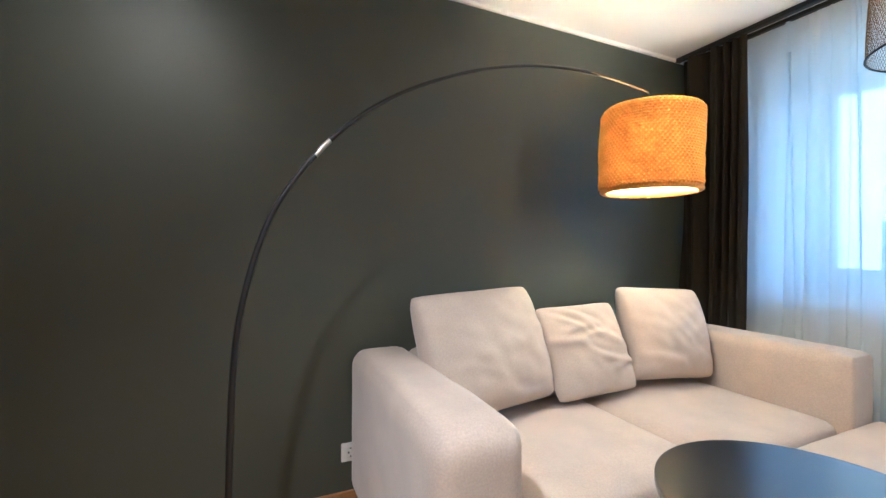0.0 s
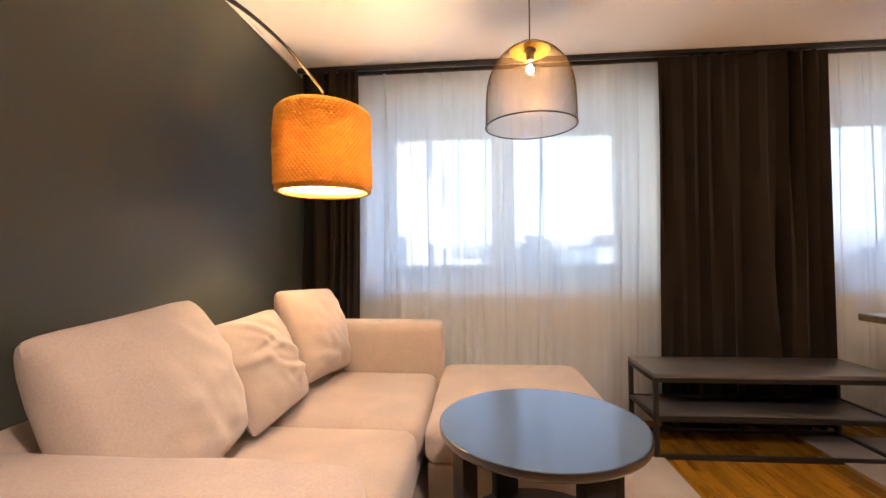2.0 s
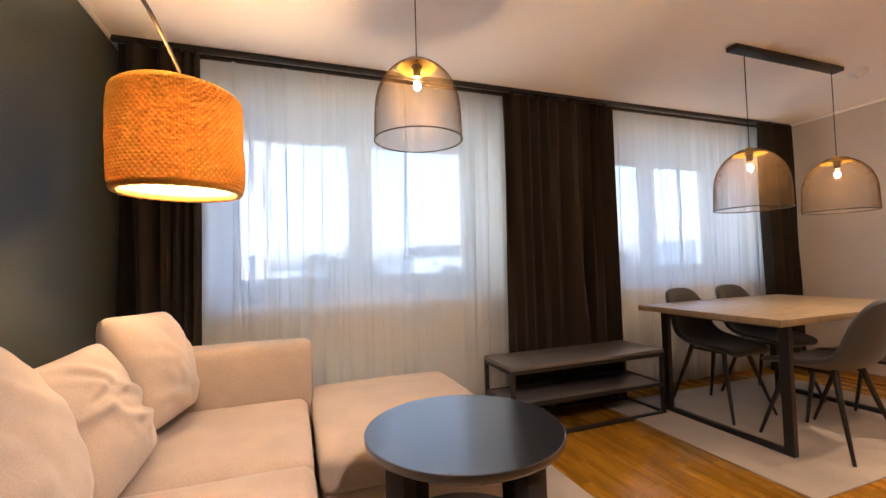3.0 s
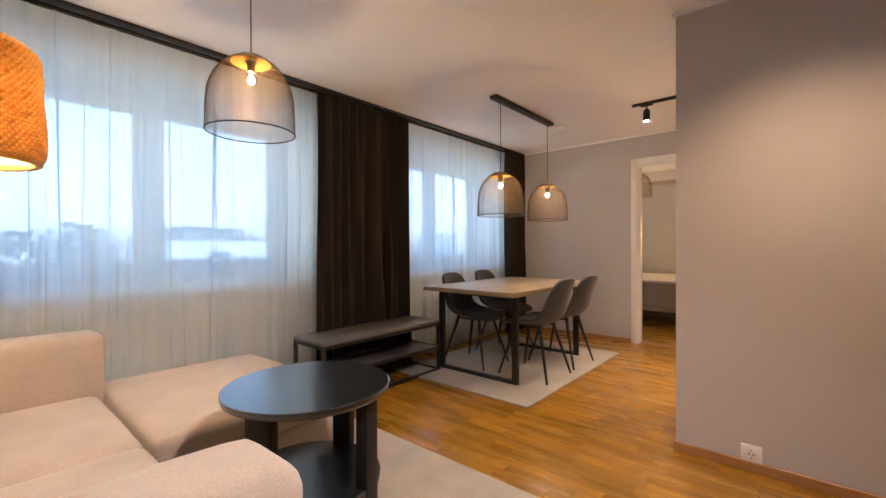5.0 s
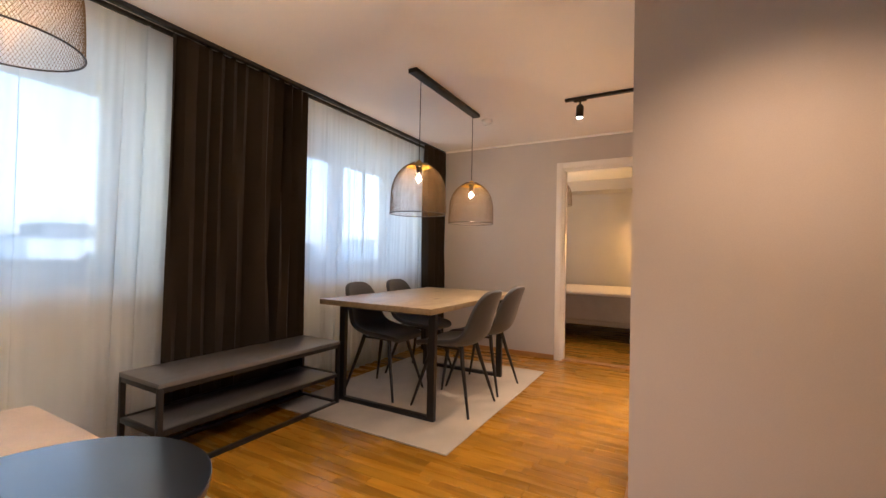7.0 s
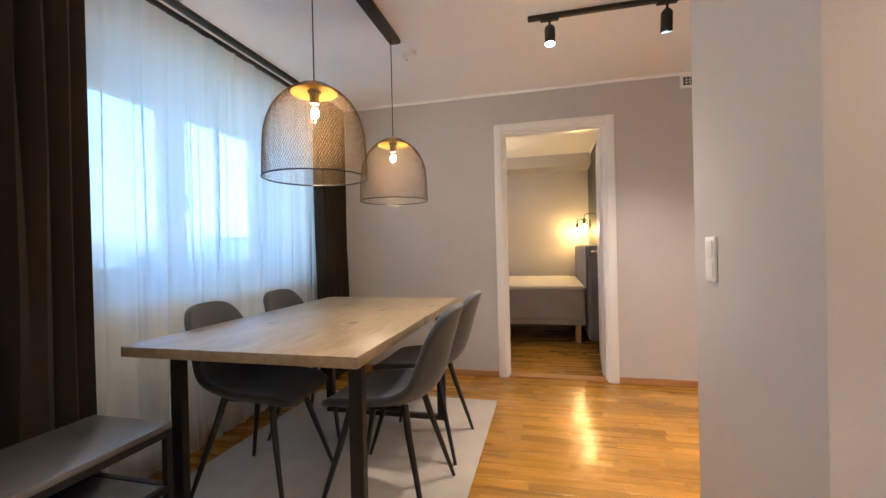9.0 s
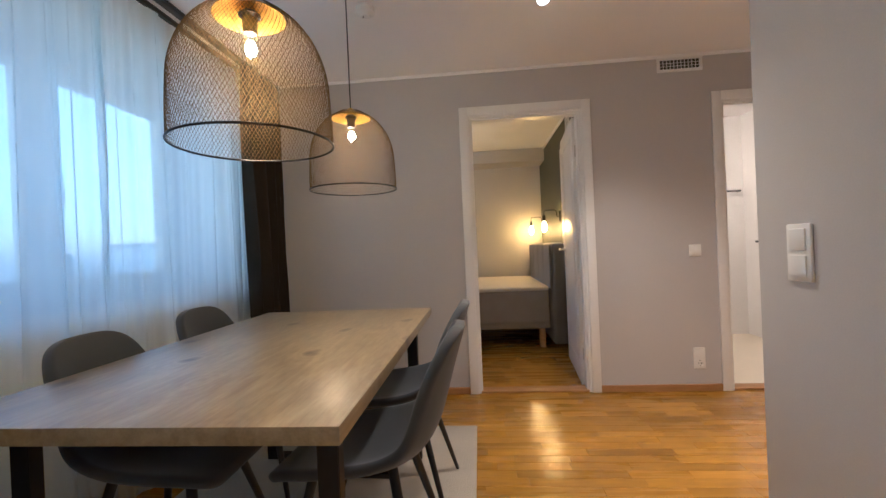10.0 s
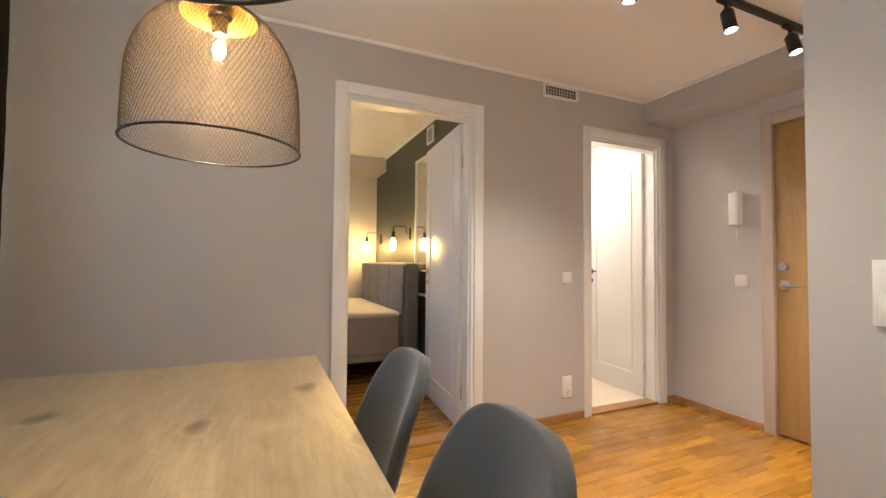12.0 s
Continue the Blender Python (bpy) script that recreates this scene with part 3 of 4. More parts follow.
def lever(parent, x, side, z, mat):
    """Lever handle with rose and key plate on a leaf face at y = side."""
    s = 1 if side > 0 else -1
    h = part("handle", tube(tube(bmesh.new(), [(x, side, z), (x, side + s * 0.05, z)], 0.009), [(x, side + s * 0.05, z), (x - 0.05, side + s * 0.052, z), (x - 0.115, side + s * 0.05, z)], [0.009, 0.0085, 0.007]), mat, parent)
    part("rose", tube(bmesh.new(), [(x, side, z), (x, side + s * 0.009, z)], 0.025, 20), mat, h)
    part("key_plate", tube(bmesh.new(), [(x, side, z - 0.09), (x, side + s * 0.007, z - 0.09)], 0.021, 20), mat, h)


def inner_door(name, x0, x1, zt, hinge_turn, label, handle_mat):
    d = thing(name, pose(0, SOUTH, 0), label, "door", kind="structure")
    part("door_frame", architrave(bmesh.new(), x0, x1, zt), M_WHITE, d)
    w, h = x1 - x0 - 0.05, zt - 0.035
    bm = boxes((0, w, -0.02, 0.02, 0.008, h), bev=0.003)
    leaf = part("door_leaf", bm, M_WHITE, d, "white panelled door leaf, open")
    leaf.matrix_basis = pose(x0 + 0.028, -0.125, 0.006, 0, 0, hinge_turn)
    for s in (-1, 1):
        for z0, z1 in ((0.17, h - 0.12),):
            y0 = s * 0.0195
            a, b = sorted((y0, y0 + s * 0.006))
            part("moulding", boxes((0.11, w - 0.11, a, b, z0, z0 + 0.022), (0.11, w - 0.11, a, b, z1 - 0.022, z1), (0.11, 0.132, a, b, z0 + 0.022, z1 - 0.022), (w - 0.132, w - 0.11, a, b, z0 + 0.022, z1 - 0.022), bev=0.0025), M_WHITE, leaf)
        lever(leaf, w - 0.06, s * 0.02, 1.03, handle_mat)
    for z in (0.25, h - 0.25):
        part("hinge", tube(bmesh.new(), [(x0 + 0.026, -0.128, z - 0.045), (x0 + 0.026, -0.128, z + 0.045)], 0.007), M_STEEL, d)
    part("threshold", boxes((x0 + 0.022, x1 - 0.022, -0.11, -0.005, 0.0, 0.014), bev=0.003), M_SKIRT, d, "oak threshold")


inner_door("door_1", 0.072, 0.905, 2.075, -95, "white panelled bedroom door standing open into the bedroom", M_STEEL)
inner_door("door_2", -1.615, -0.885, 2.065, -94, "white panelled bathroom door standing open into the bright room", M_BLACK)

ed = thing("door_3", pose(-1.772, -1.71, 0, 0, 0, 90), "closed oak veneer entrance door in a pale frame", "door", kind="structure")
bm = bmesh.new()
for a, b, c, d in ((-0.525, -0.455, 0, 2.115), (0.455, 0.525, 0, 2.115), (-0.455, 0.455, 2.045, 2.115)):
    box(bm, a, b, -0.014, 0.10, c, d, bev=0.003)
part("door_frame", bm, M_FRAME, ed, "beige painted door frame")
leaf = part("door_leaf", boxes((-0.452, 0.452, 0.012, 0.056, 0.012, 2.042), bev=0.003), M_DOOROAK, ed)
part("lock_cylinder", tube(bmesh.new(), [(-0.405, 0.012, 1.10), (-0.405, -0.012, 1.10)], [0.028, 0.024], 20), M_STEEL, leaf)
part("handle", tube(tube(bmesh.new(), [(-0.40, 0.012, 0.98), (-0.40, -0.045, 0.98)], 0.010), [(-0.40, -0.045, 0.98), (-0.36, -0.048, 0.98), (-0.27, -0.045, 0.975)], [0.010, 0.010, 0.007]), M_STEEL, leaf)
part("handle_plate", boxes((-0.425, -0.375, 0.004, 0.012, 0.95, 1.01), bev=0.003), M_STEEL, leaf)
part("strike_plate", boxes((-0.459, -0.4552, -0.0165, -0.013, 0.94, 1.14)), M_STEEL, ed)


# ---- sofa ----
def cushion_block(x0, x1, y0, y1, z0, z1, r, crown, seed=0, n=22):
    """A stuffed block as a rounded grid, domed on top, with slight dents."""
    bm = bmesh.new()
    bmesh.ops.create_cube(bm, size=2.0)
    bmesh.ops.subdivide_edges(bm, edges=list(bm.edges), cuts=n, use_grid_fill=True)
    hx, hy, hz = (x1 - x0) / 2, (y1 - y0) / 2, (z1 - z0) / 2
    cx, cy, cz = (x0 + x1) / 2, (y0 + y1) / 2, (z0 + z1) / 2
    for v in bm.verts:
        p = Vector((v.co.x * hx, v.co.y * hy, v.co.z * hz))
        q = Vector([max(-h + r, min(h - r, c)) for c, h in zip(p, (hx, hy, hz))])
        d = p - q
        if d.length > 1e-6:
            p = q + d.normalized() * r
        k = (1 - v.co.x ** 4) * (1 - v.co.y ** 4)
        if v.co.z > 0:
            p.z += crown * k * v.co.z
        w = noise.noise((p.x * 4 + seed, p.y * 4, p.z * 4)) * 0.004 + noise.noise((p.x * 11 + seed, p.y * 11, p.z * 11)) * 0.0015
        v.co = Vector((cx, cy, cz)) + p + p.normalized() * w
    return bm


sofa = thing("sofa", pose(1.27, 2.22, 0), "beige upholstered two-seat sofa with broad rounded arms", "sofa")
part("base", cushion_block(-0.96, 0.96, -0.44, 0.46, 0.09, 0.30, 0.03, 0.0, 1), M_SOFA, sofa)
part("arm", cushion_block(-1.048, -0.79, -0.50, 0.495, 0.07, 0.695, 0.065, 0.014, 2), M_SOFA, sofa)
part("arm", cushion_block(0.815, 1.015, -0.505, 0.47, 0.07, 0.704, 0.035, 0.006, 3), M_SOFA, sofa)
part("backrest", cushion_block(-0.80, 0.81, 0.24, 0.48, 0.20, 0.695, 0.06, 0.01, 4), M_SOFA, sofa)
part("seat_cushion", cushion_block(-0.785, 0.008, -0.475, 0.30, 0.27, 0.425, 0.045, 0.016, 5), M_SOFA, sofa)
part("seat_cushion", cushion_block(0.014, 0.795, -0.475, 0.30, 0.27, 0.425, 0.045, 0.016, 6), M_SOFA, sofa)
for sx in (-0.92, 0.90):
    for sy in (-0.40, 0.38):
        part("foot", lathe(bmesh.new(), [(0, 0), (0.020, 0), (0.028, 0.09), (0, 0.09)], 16, sx, sy), M_LEGWOOD, sofa, "tapered light oak foot")

ott = thing("ottoman", pose(1.785, 1.31, 0), "low beige upholstered ottoman pushed against the sofa", "ottoman")
part("base", cushion_block(-0.49, 0.49, -0.405, 0.405, 0.07, 0.28, 0.03, 0.0, 7), M_SOFA, ott)
part("seat_cushion", cushion_block(-0.505, 0.495, -0.415, 0.415, 0.265, 0.425, 0.05, 0.016, 8), M_SOFA, ott)
for sx in (-0.42, 0.42):
    for sy in (-0.33, 0.33):
        part("foot", lathe(bmesh.new(), [(0, 0), (0.020, 0), (0.028, 0.08), (0, 0.08)], 16, sx, sy), M_LEGWOOD, ott, "tapered light oak foot")


def pillow(name, w, h, d, m, seed, crumple, label):
    """A square scatter cushion with soft corners, a sewn edge and creases that run out from it."""
    rng = random.Random(seed)
    folds = [(rng.uniform(-0.8, 0.8), rng.uniform(-0.8, 0.8), rng.uniform(-0.9, 0.5), rng.uniform(0.35, 0.8), rng.uniform(0.07, 0.13), rng.uniform(0.5, 1.0)) for _ in range(9)]
    bm, n = bmesh.new(), 56
    for s in (1, -1):
        grid = []
        for j in range(n + 1):
            v = -1 + 2 * j / n
            row = []
            for i in range(n + 1):
                u = -1 + 2 * i / n
                e = max(0.0, (1 - u * u) * (1 - v * v))
                t = d / 2 * e ** 0.42
                soft = 1 - 0.05 * (u * v) ** 6
                x = w / 2 * u * (1 - 0.03 * (1 - v * v)) * soft
                z = h / 2 * v * (1 - 0.03 * (1 - u * u)) * soft
                f = noise.noise((u * 1.6 + seed, v * 1.6, s * 3.0)) * 0.5 + noise.noise((u * 3.5 + seed, v * 3.5 + u * 2, s * 2.0)) * 0.25
                cr = 0.0
                for a, b, turn, ln, wd, amp in folds:
                    p, q = (u - a) * math.cos(turn) + (v - b) * math.sin(turn), -(u - a) * math.sin(turn) + (v - b) * math.cos(turn)
                    q += 0.10 * math.sin(p * 3.0 + a * 5)
                    cr += amp * math.exp(-(p / ln) ** 2) * (math.exp(-(q / wd) ** 2) - 0.6 * math.exp(-((q - 1.6 * wd) / wd) ** 2))
                t += (f * 0.10 + cr * 0.5 * crumple) * d * e ** 0.4
                row.append(bm.verts.new((x, -s * t, z)))
            grid.append(row)
        for j in range(n):
            for i in range(n):
                bm.faces.new((grid[j][i], grid[j][i + 1], grid[j + 1][i + 1], grid[j + 1][i]))
    bmesh.ops.remove_doubles(bm, verts=list(bm.verts), dist=0.0008)
    p = thing(name, m, label, "cushion", "cushions on the sofa")
    part("cover", bm, M_CUSH, p)
    return p


pillow("cushion", 0.63, 0.52, 0.30, pose(0.732, 2.395, 0.717, -22, -2, 7.4), 1, 0.06, "large plump pale beige cushion leaning on the sofa back")
pillow("cushion", 0.53, 0.485, 0.25, pose(1.815, 2.38, 0.705, -18, 3, -7.8), 4, 0.05, "large plump pale beige cushion beside the far sofa arm")
pillow("cushion", 0.475, 0.44, 0.17, pose(1.284, 2.385, 0.666, -24, -1.5, -1), 8, 0.20, "smaller creased beige cushion leaning between two large ones")


# ---- arc lamp ----
arc = thing("arc_floor_lamp", pose(-0.232, 2.20, 0), "tall black arc floor lamp with an ochre knitted drum shade", "floor lamp")
part("base", lathe(bmesh.new(), [(0, 0), (0.155, 0), (0.16, 0.006), (0.16, 0.022), (0.155, 0.028), (0.02, 0.032), (0, 0.032)], 40), M_BLACK, arc)
ctrl = [(0, 0.03), (0.002, 0.45), (0.012, 0.78), (0.035, 0.98), (0.085, 1.17), (0.15, 1.31), (0.262, 1.46), (0.40, 1.59), (0.575, 1.70), (0.81, 1.80), (1.03, 1.858), (1.23, 1.885), (1.40, 1.893)]


def smooth_line(pts, k=6):
    out = []
    for i in range(len(pts) - 1):
        p0, p1, p2, p3 = (Vector(pts[max(0, min(len(pts) - 1, i + o))]) for o in (-1, 0, 1, 2))
        for s in range(k):
            t = s / k
            out.append(0.5 * (2 * p1 + (p2 - p0) * t + (2 * p0 - 5 * p1 + 4 * p2 - p3) * t * t + (3 * p1 - p0 - 3 * p2 + p3) * t ** 3))
    return out + [Vector(pts[-1])]


line = [(p.x, 0, p.y) for p in smooth_line([Vector((a, b, 0)) for a, b in ctrl])]
part("pole", tube(bmesh.new(), line, [0.0102 - 0.0042 * i / len(line) for i in range(len(line))], 12), M_BLACK, arc)
part("joint_sleeve", tube(bmesh.new(), [(0.238, 0, 1.430), (0.262, 0, 1.46), (0.283, 0, 1.482)], 0.0088, 12), M_STEEL, arc, "chrome joint sleeve")
part("arm_tip", tube(bmesh.new(), [(1.36, 0, 1.892), (1.50, 0, 1.885), (1.60, 0, 1.877), (1.705, 0, 1.865)], [0.0068, 0.0066, 0.0062, 0.006], 12), M_TIP, arc, "aged brass arm tip")
SX = 1.723
part("cord", tube(bmesh.new(), [(SX - 0.018, 0.003, 1.866), (SX, 0.003, 1.85), (SX, 0.003, 1.66)], 0.003, 8), M_BLACK, arc)


def knit_shell(r, z0, z1, around, rows):
    """A drum of staggered knitted stitches with soft rolled rims."""
    bm, nu, nv = bmesh.new(), around * 5, rows * 5
    grid = []
    for j in range(nv + 1):
        f = j / nv
        z = z0 + (z1 - z0) * f
        rim = 0.024 * (max(0, abs(f - 0.5) - 0.41) / 0.09) ** 2
        row = []
        for i in range(nu):
            a = i / nu
            lump = math.sin(math.tau * around * a) * math.sin(math.tau * rows / 2 * f)
            rib = math.cos(math.tau * rows * f)
            wob = 0.004 * math.sin(a * math.tau * 3 + f * 4) + 0.004 * noise.noise((a * 9, f * 5, 2))
            rr = r - rim + wob - 0.0042 * lump + 0.0018 * rib + 0.002 * noise.noise((a * 90, f * 30, 7))
            drop = 0.007 * math.sin(a * math.tau + 0.6) * f
            row.append(bm.verts.new((rr * math.cos(a * math.tau), rr * math.sin(a * math.tau), z + drop)))
        grid.append(row)
    for j in range(nv):
        for i in range(nu):
            bm.faces.new((grid[j][i], grid[j][(i + 1) % nu], grid[j + 1][(i + 1) % nu], grid[j + 1][i]))
    return bm


def through_cloth(m, amount, color):
    """Lets light through a cloth."""
    n, l = m.node_tree.nodes, m.node_tree.links
    tl, mx = n.new("ShaderNodeBsdfTranslucent"), n.new("ShaderNodeMixShader")
    tl.inputs[0].default_value = (*color, 1)
    mx.inputs[0].default_value = amount
    l.new(n["Principled BSDF"].outputs[0], mx.inputs[1])
    l.new(tl.outputs[0], mx.inputs[2])
    l.new(mx.outputs[0], n["Material Output"].inputs[0])
    return m


through_cloth(M_KNIT, 0.13, (1.0, 0.56, 0.05))


def open_stitches(m, around, rows, z0, z1):
    """The loose gaps between stitches let more light through than the yarn."""
    n, l = m.node_tree.nodes, m.node_tree.links
    tc, sx = n.new("ShaderNodeTexCoord"), n.new("ShaderNodeSeparateXYZ")
    l.new(tc.outputs["Object"], sx.inputs[0])

    def math_node(op, a, b=0.0, c=0.0):
        q = n.new("ShaderNodeMath")
        q.operation = op
        for k, v in enumerate((a, b, c)):
            if isinstance(v, (int, float)):
                q.inputs[k].default_value = v
            else:
                l.new(v, q.inputs[k])
        return q.outputs[0]

    ang = math_node("SINE", math_node("MULTIPLY", math_node("ARCTAN2", sx.outputs[1], sx.outputs[0]), around))
    k = math.pi * rows / (z1 - z0)
    hgt = math_node("SINE", math_node("MULTIPLY_ADD", sx.outputs[2], k, -k * z0))
    gap = math_node("MULTIPLY", ang, hgt)
    nz = n.new("ShaderNodeTexNoise")
    nz.inputs["Scale"].default_value = 16.0
    l.new(tc.outputs["Object"], nz.inputs["Vector"])
    mr = n.new("ShaderNodeMapRange")
    mr.inputs[1].default_value, mr.inputs[2].default_value = 0.25, 0.95
    mr.inputs[3].default_value, mr.inputs[4].default_value = 0.06, 0.38
    l.new(math_node("ADD", gap, math_node("MULTIPLY_ADD", nz.outputs[0], 0.7, -0.35)), mr.inputs[0])
    for node in n:
        if node.type == "MIX_SHADER":
            l.new(mr.outputs[0], node.inputs[0])


open_stitches(M_KNIT, 68, 32, 1.405, 1.79)
M_LINER = through_cloth(material("cream_shade_lining", (0.85, 0.74, 0.50), 0.8, vary=0.03), 0.3, (0.95, 0.80, 0.50))
shade = part("shade", knit_shell(0.218, 1.405, 1.79, 68, 32), M_KNIT, arc, "ochre knitted wool drum shade")
shade.location = (SX, 0.005, 0)
part("lining", lathe(bmesh.new(), [(0.196, 1.408), (0.207, 1.42), (0.207, 1.755), (0.203, 1.76)], 48), M_LINER, shade)
part("rim_ring", tube(bmesh.new(), [((0.203 + 0.002 * math.sin(k * 2.1)) * math.cos(k * math.tau / 60), (0.203 + 0.002 * math.sin(k * 2.1)) * math.sin(k * math.tau / 60), 1.414 + 0.0015 * math.sin(k * 3.3)) for k in range(60)], 0.013, 8, closed=True), M_KNIT, shade)
part("spider", boxes((-0.2, 0.2, -0.003, 0.003, 1.768, 1.772), (-0.003, 0.003, -0.2, -0.004, 1.768, 1.772), (-0.003, 0.003, 0.004, 0.2, 1.768, 1.772)), M_STEEL, shade)
part("bulb", lathe(bmesh.new(), [(0, 1.555), (0.018, 1.558), (0.029, 1.572), (0.03, 1.59), (0.022, 1.615), (0.013, 1.635), (0, 1.636)], 20), M_BULBARC, shade)
part("lamp_holder", lathe(bmesh.new(), [(0, 1.634), (0.017, 1.634), (0.018, 1.68), (0.008, 1.69), (0, 1.69)], 20), M_BLACK, shade)


# ---- wire mesh pendants ----
def dome_radius(f, r):
    """Radius of the dome at height fraction f: a bell, nearly straight below."""
    if f < 0.45:
        return r * (1.0 - 0.03 * (f / 0.45) ** 2)
    g = (f - 0.45) / 0.55
    return r * (0.97 * math.sqrt(max(0.0, 1 - g ** 2.2)) * 0.86 + 0.97 * 0.14 * (1 - g)) if g < 1 else 0.0


def wire_dome(r, h, count):
    bm, steps, top = bmesh.new(), 34, 0.985
    for way in (1, -1):
        for k in range(count):
            prev = None
            for s in range(steps + 1):
                f = top * s / steps
                rr = max(dome_radius(f, r), 0.055)
                a = math.tau * k / count + way * 1.05 * f
                c, sn = math.cos(a), math.sin(a)
                wv = min(0.0006, rr * 0.006)
                t = Vector((-sn, c, 0))
                p = Vector((rr * c, rr * sn, h * f))
                ring = [bm.verts.new(p + t * wv), bm.verts.new(p + Vector((c, sn, 0.3)) * 0.0009), bm.verts.new(p - t * wv)]
                if prev:
                    bm.faces.new((prev[0], prev[1], ring[1], ring[0]))
                    bm.faces.new((prev[1], prev[2], ring[2], ring[1]))
                    bm.faces.new((prev[2], prev[0], ring[0], ring[2]))
                prev = ring
    return bm


def ring_bar(r, z, th, sides=8):
    return tube(bmesh.new(), [(r * math.cos(k * math.tau / 56), r * math.sin(k * math.tau / 56), z) for k in range(56)], th, sides, closed=True)


PEND = {}


def pendant_shade(parent, x, y, zb, r=0.2, h=0.372, bulb=None):
    """The dome with its collar, holder and lit bulb, hung under parent with its rim at zb."""
    key = (r, h)
    if key not in PEND:
        PEND[key] = [(n, to_mesh(n, b, m)) for n, b, m in (
            ("rim", ring_bar(r + 0.001, 0, 0.0031), M_BLACK), ("wire_mesh", wire_dome(r, h, 116), M_MESH),
            ("cap", lathe(bmesh.new(), [(0.090, h * 0.905), (0.080, h * 0.93), (0.055, h * 0.965), (0.028, h * 0.985), (0.012, h + 0.012), (0, h + 0.014)], 32), M_BRASS),
            ("lamp_holder", lathe(bmesh.new(), [(0, h * 0.79), (0.018, h * 0.79), (0.020, h * 0.90), (0.028, h * 0.915), (0.028, h * 0.925), (0.02, h * 0.945), (0, h * 0.95)], 20), M_BLACK),
            ("bulb", lathe(bmesh.new(), [(0, h * 0.60), (0.014, h * 0.605), (0.022, h * 0.635), (0.026, h * 0.675), (0.023, h * 0.72), (0.016, h * 0.77), (0.013, h * 0.80), (0, h * 0.80)], 20), M_BULBGLASS),
            ("filament", lathe(bmesh.new(), [(0, h * 0.638), (0.009, h * 0.645), (0.0145, h * 0.668), (0.0135, h * 0.70), (0.008, h * 0.735), (0, h * 0.74)], 16), M_BULB))]
    sh = new("shade", PEND[key][0][1])
    sh.parent = parent
    sh.location = (x, y, zb)
    sh["label"] = "bronze wire mesh dome shade"
    for n, me in PEND[key][1:]:
        o = new(n, me)
        o.parent = sh
        if n == "bulb":
            o.visible_shadow = False
        if n == "wire_mesh":
            o["kind"] = "stuff"
    return sh


p1 = thing("pendant_lamp", pose(1.503, 1.257, H), "bronze wire mesh dome pendant with a lit bulb", "pendant lamp", "pendant lamps")
part("canopy", lathe(bmesh.new(), [(0.052, -0.026), (0.055, -0.02), (0.055, -0.001), (0, -0.001)], 32), M_BLACK, p1)
part("cable", tube(bmesh.new(), [(0, 0, -0.02), (0, 0, 2.05 - H)], 0.0028, 8), M_BLACK, p1)
pendant_shade(p1, 0, 0, 1.682 - H)

p2 = thing("double_pendant_lamp", pose(1.4365, -1.2775, H), "black ceiling bar with two bronze mesh dome pendants", "pendant lamp", "pendant lamps")
part("ceiling_bar", boxes((-0.034, 0.034, -0.535, 0.535, -0.030, -0.001), bev=0.003), M_BLACK, p2)
for dy in (0.422, -0.4525):
    part("cable", tube(bmesh.new(), [(0, dy, -0.028), (0, dy, 1.775 - H)], 0.0028, 8), M_BLACK, p2)
    pendant_shade(p2, 0, dy, 1.396 - H)


p3 = thing("pendant_lamp", pose(1.37, -4.6, H), "bronze wire mesh dome pendant lit in the bedroom", "pendant lamp", "pendant lamps")
part("canopy", lathe(bmesh.new(), [(0.052, -0.026), (0.055, -0.02), (0.055, -0.001), (0, -0.001)], 32), M_BLACK, p3)
part("cable", tube(bmesh.new(), [(0, 0, -0.02), (0, 0, 2.255 - H)], 0.0028, 8), M_BLACK, p3)
pendant_shade(p3, 0, 0, 1.885 - H)


# ---- coffee table ----
ct = thing("coffee_table", pose(0.904, 1.317, 0), "round black lacquered coffee table with a lower shelf", "coffee table")
part("tabletop", lathe(bmesh.new(), [(0, 0.583), (0.287, 0.583), (0.298, 0.584), (0.303, 0.588), (0.305, 0.594), (0.305, 0.606), (0.3042, 0.6088), (0.302, 0.610), (0.299, 0.610), (0.28, 0.610), (0.02, 0.610), (0, 0.610)], 72), M_COFFEE, ct)
part("shelf", lathe(bmesh.new(), [(0, 0.240), (0.263, 0.240), (0.268, 0.245), (0.268, 0.260), (0.263, 0.265), (0.253, 0.265), (0.02, 0.265), (0, 0.265)], 64), M_COFFEE, ct)
for k in range(4):
    leg = part("leg", boxes((-0.022, 0.022, -0.042, 0.042, 0.011, 0.583), bev=0.003), M_COFFEELEG, ct)
    a = radians(203 + 90 * k)
    leg.matrix_basis = pose(0.246 * math.cos(a), 0.246 * math.sin(a), 0, 0, 0, math.degrees(a))


# ---- television bench ----
tv = thing("tv_bench", pose(2.165, -0.055, 0), "low television bench with grey boards in a black steel frame", "bench")
hx, hy = 0.195, 0.615
part("top_board", boxes((-hx, hx, -hy, hy, 0.437, 0.46), bev=0.002), M_TVTOP, tv)
part("shelf_board", boxes((-hx + 0.026, hx - 0.026, -hy + 0.026, hy - 0.026, 0.205, 0.224), bev=0.002), M_TVTOP, tv)
for sx in (-1, 1):
    for sy in (-1, 1):
        part("leg", boxes((sx * (hx - 0.0125) - 0.0125, sx * (hx - 0.0125) + 0.0125, sy * (hy - 0.0125) - 0.0125, sy * (hy - 0.0125) + 0.0125, 0, 0.4365), bev=0.0015), M_BLACK, tv)
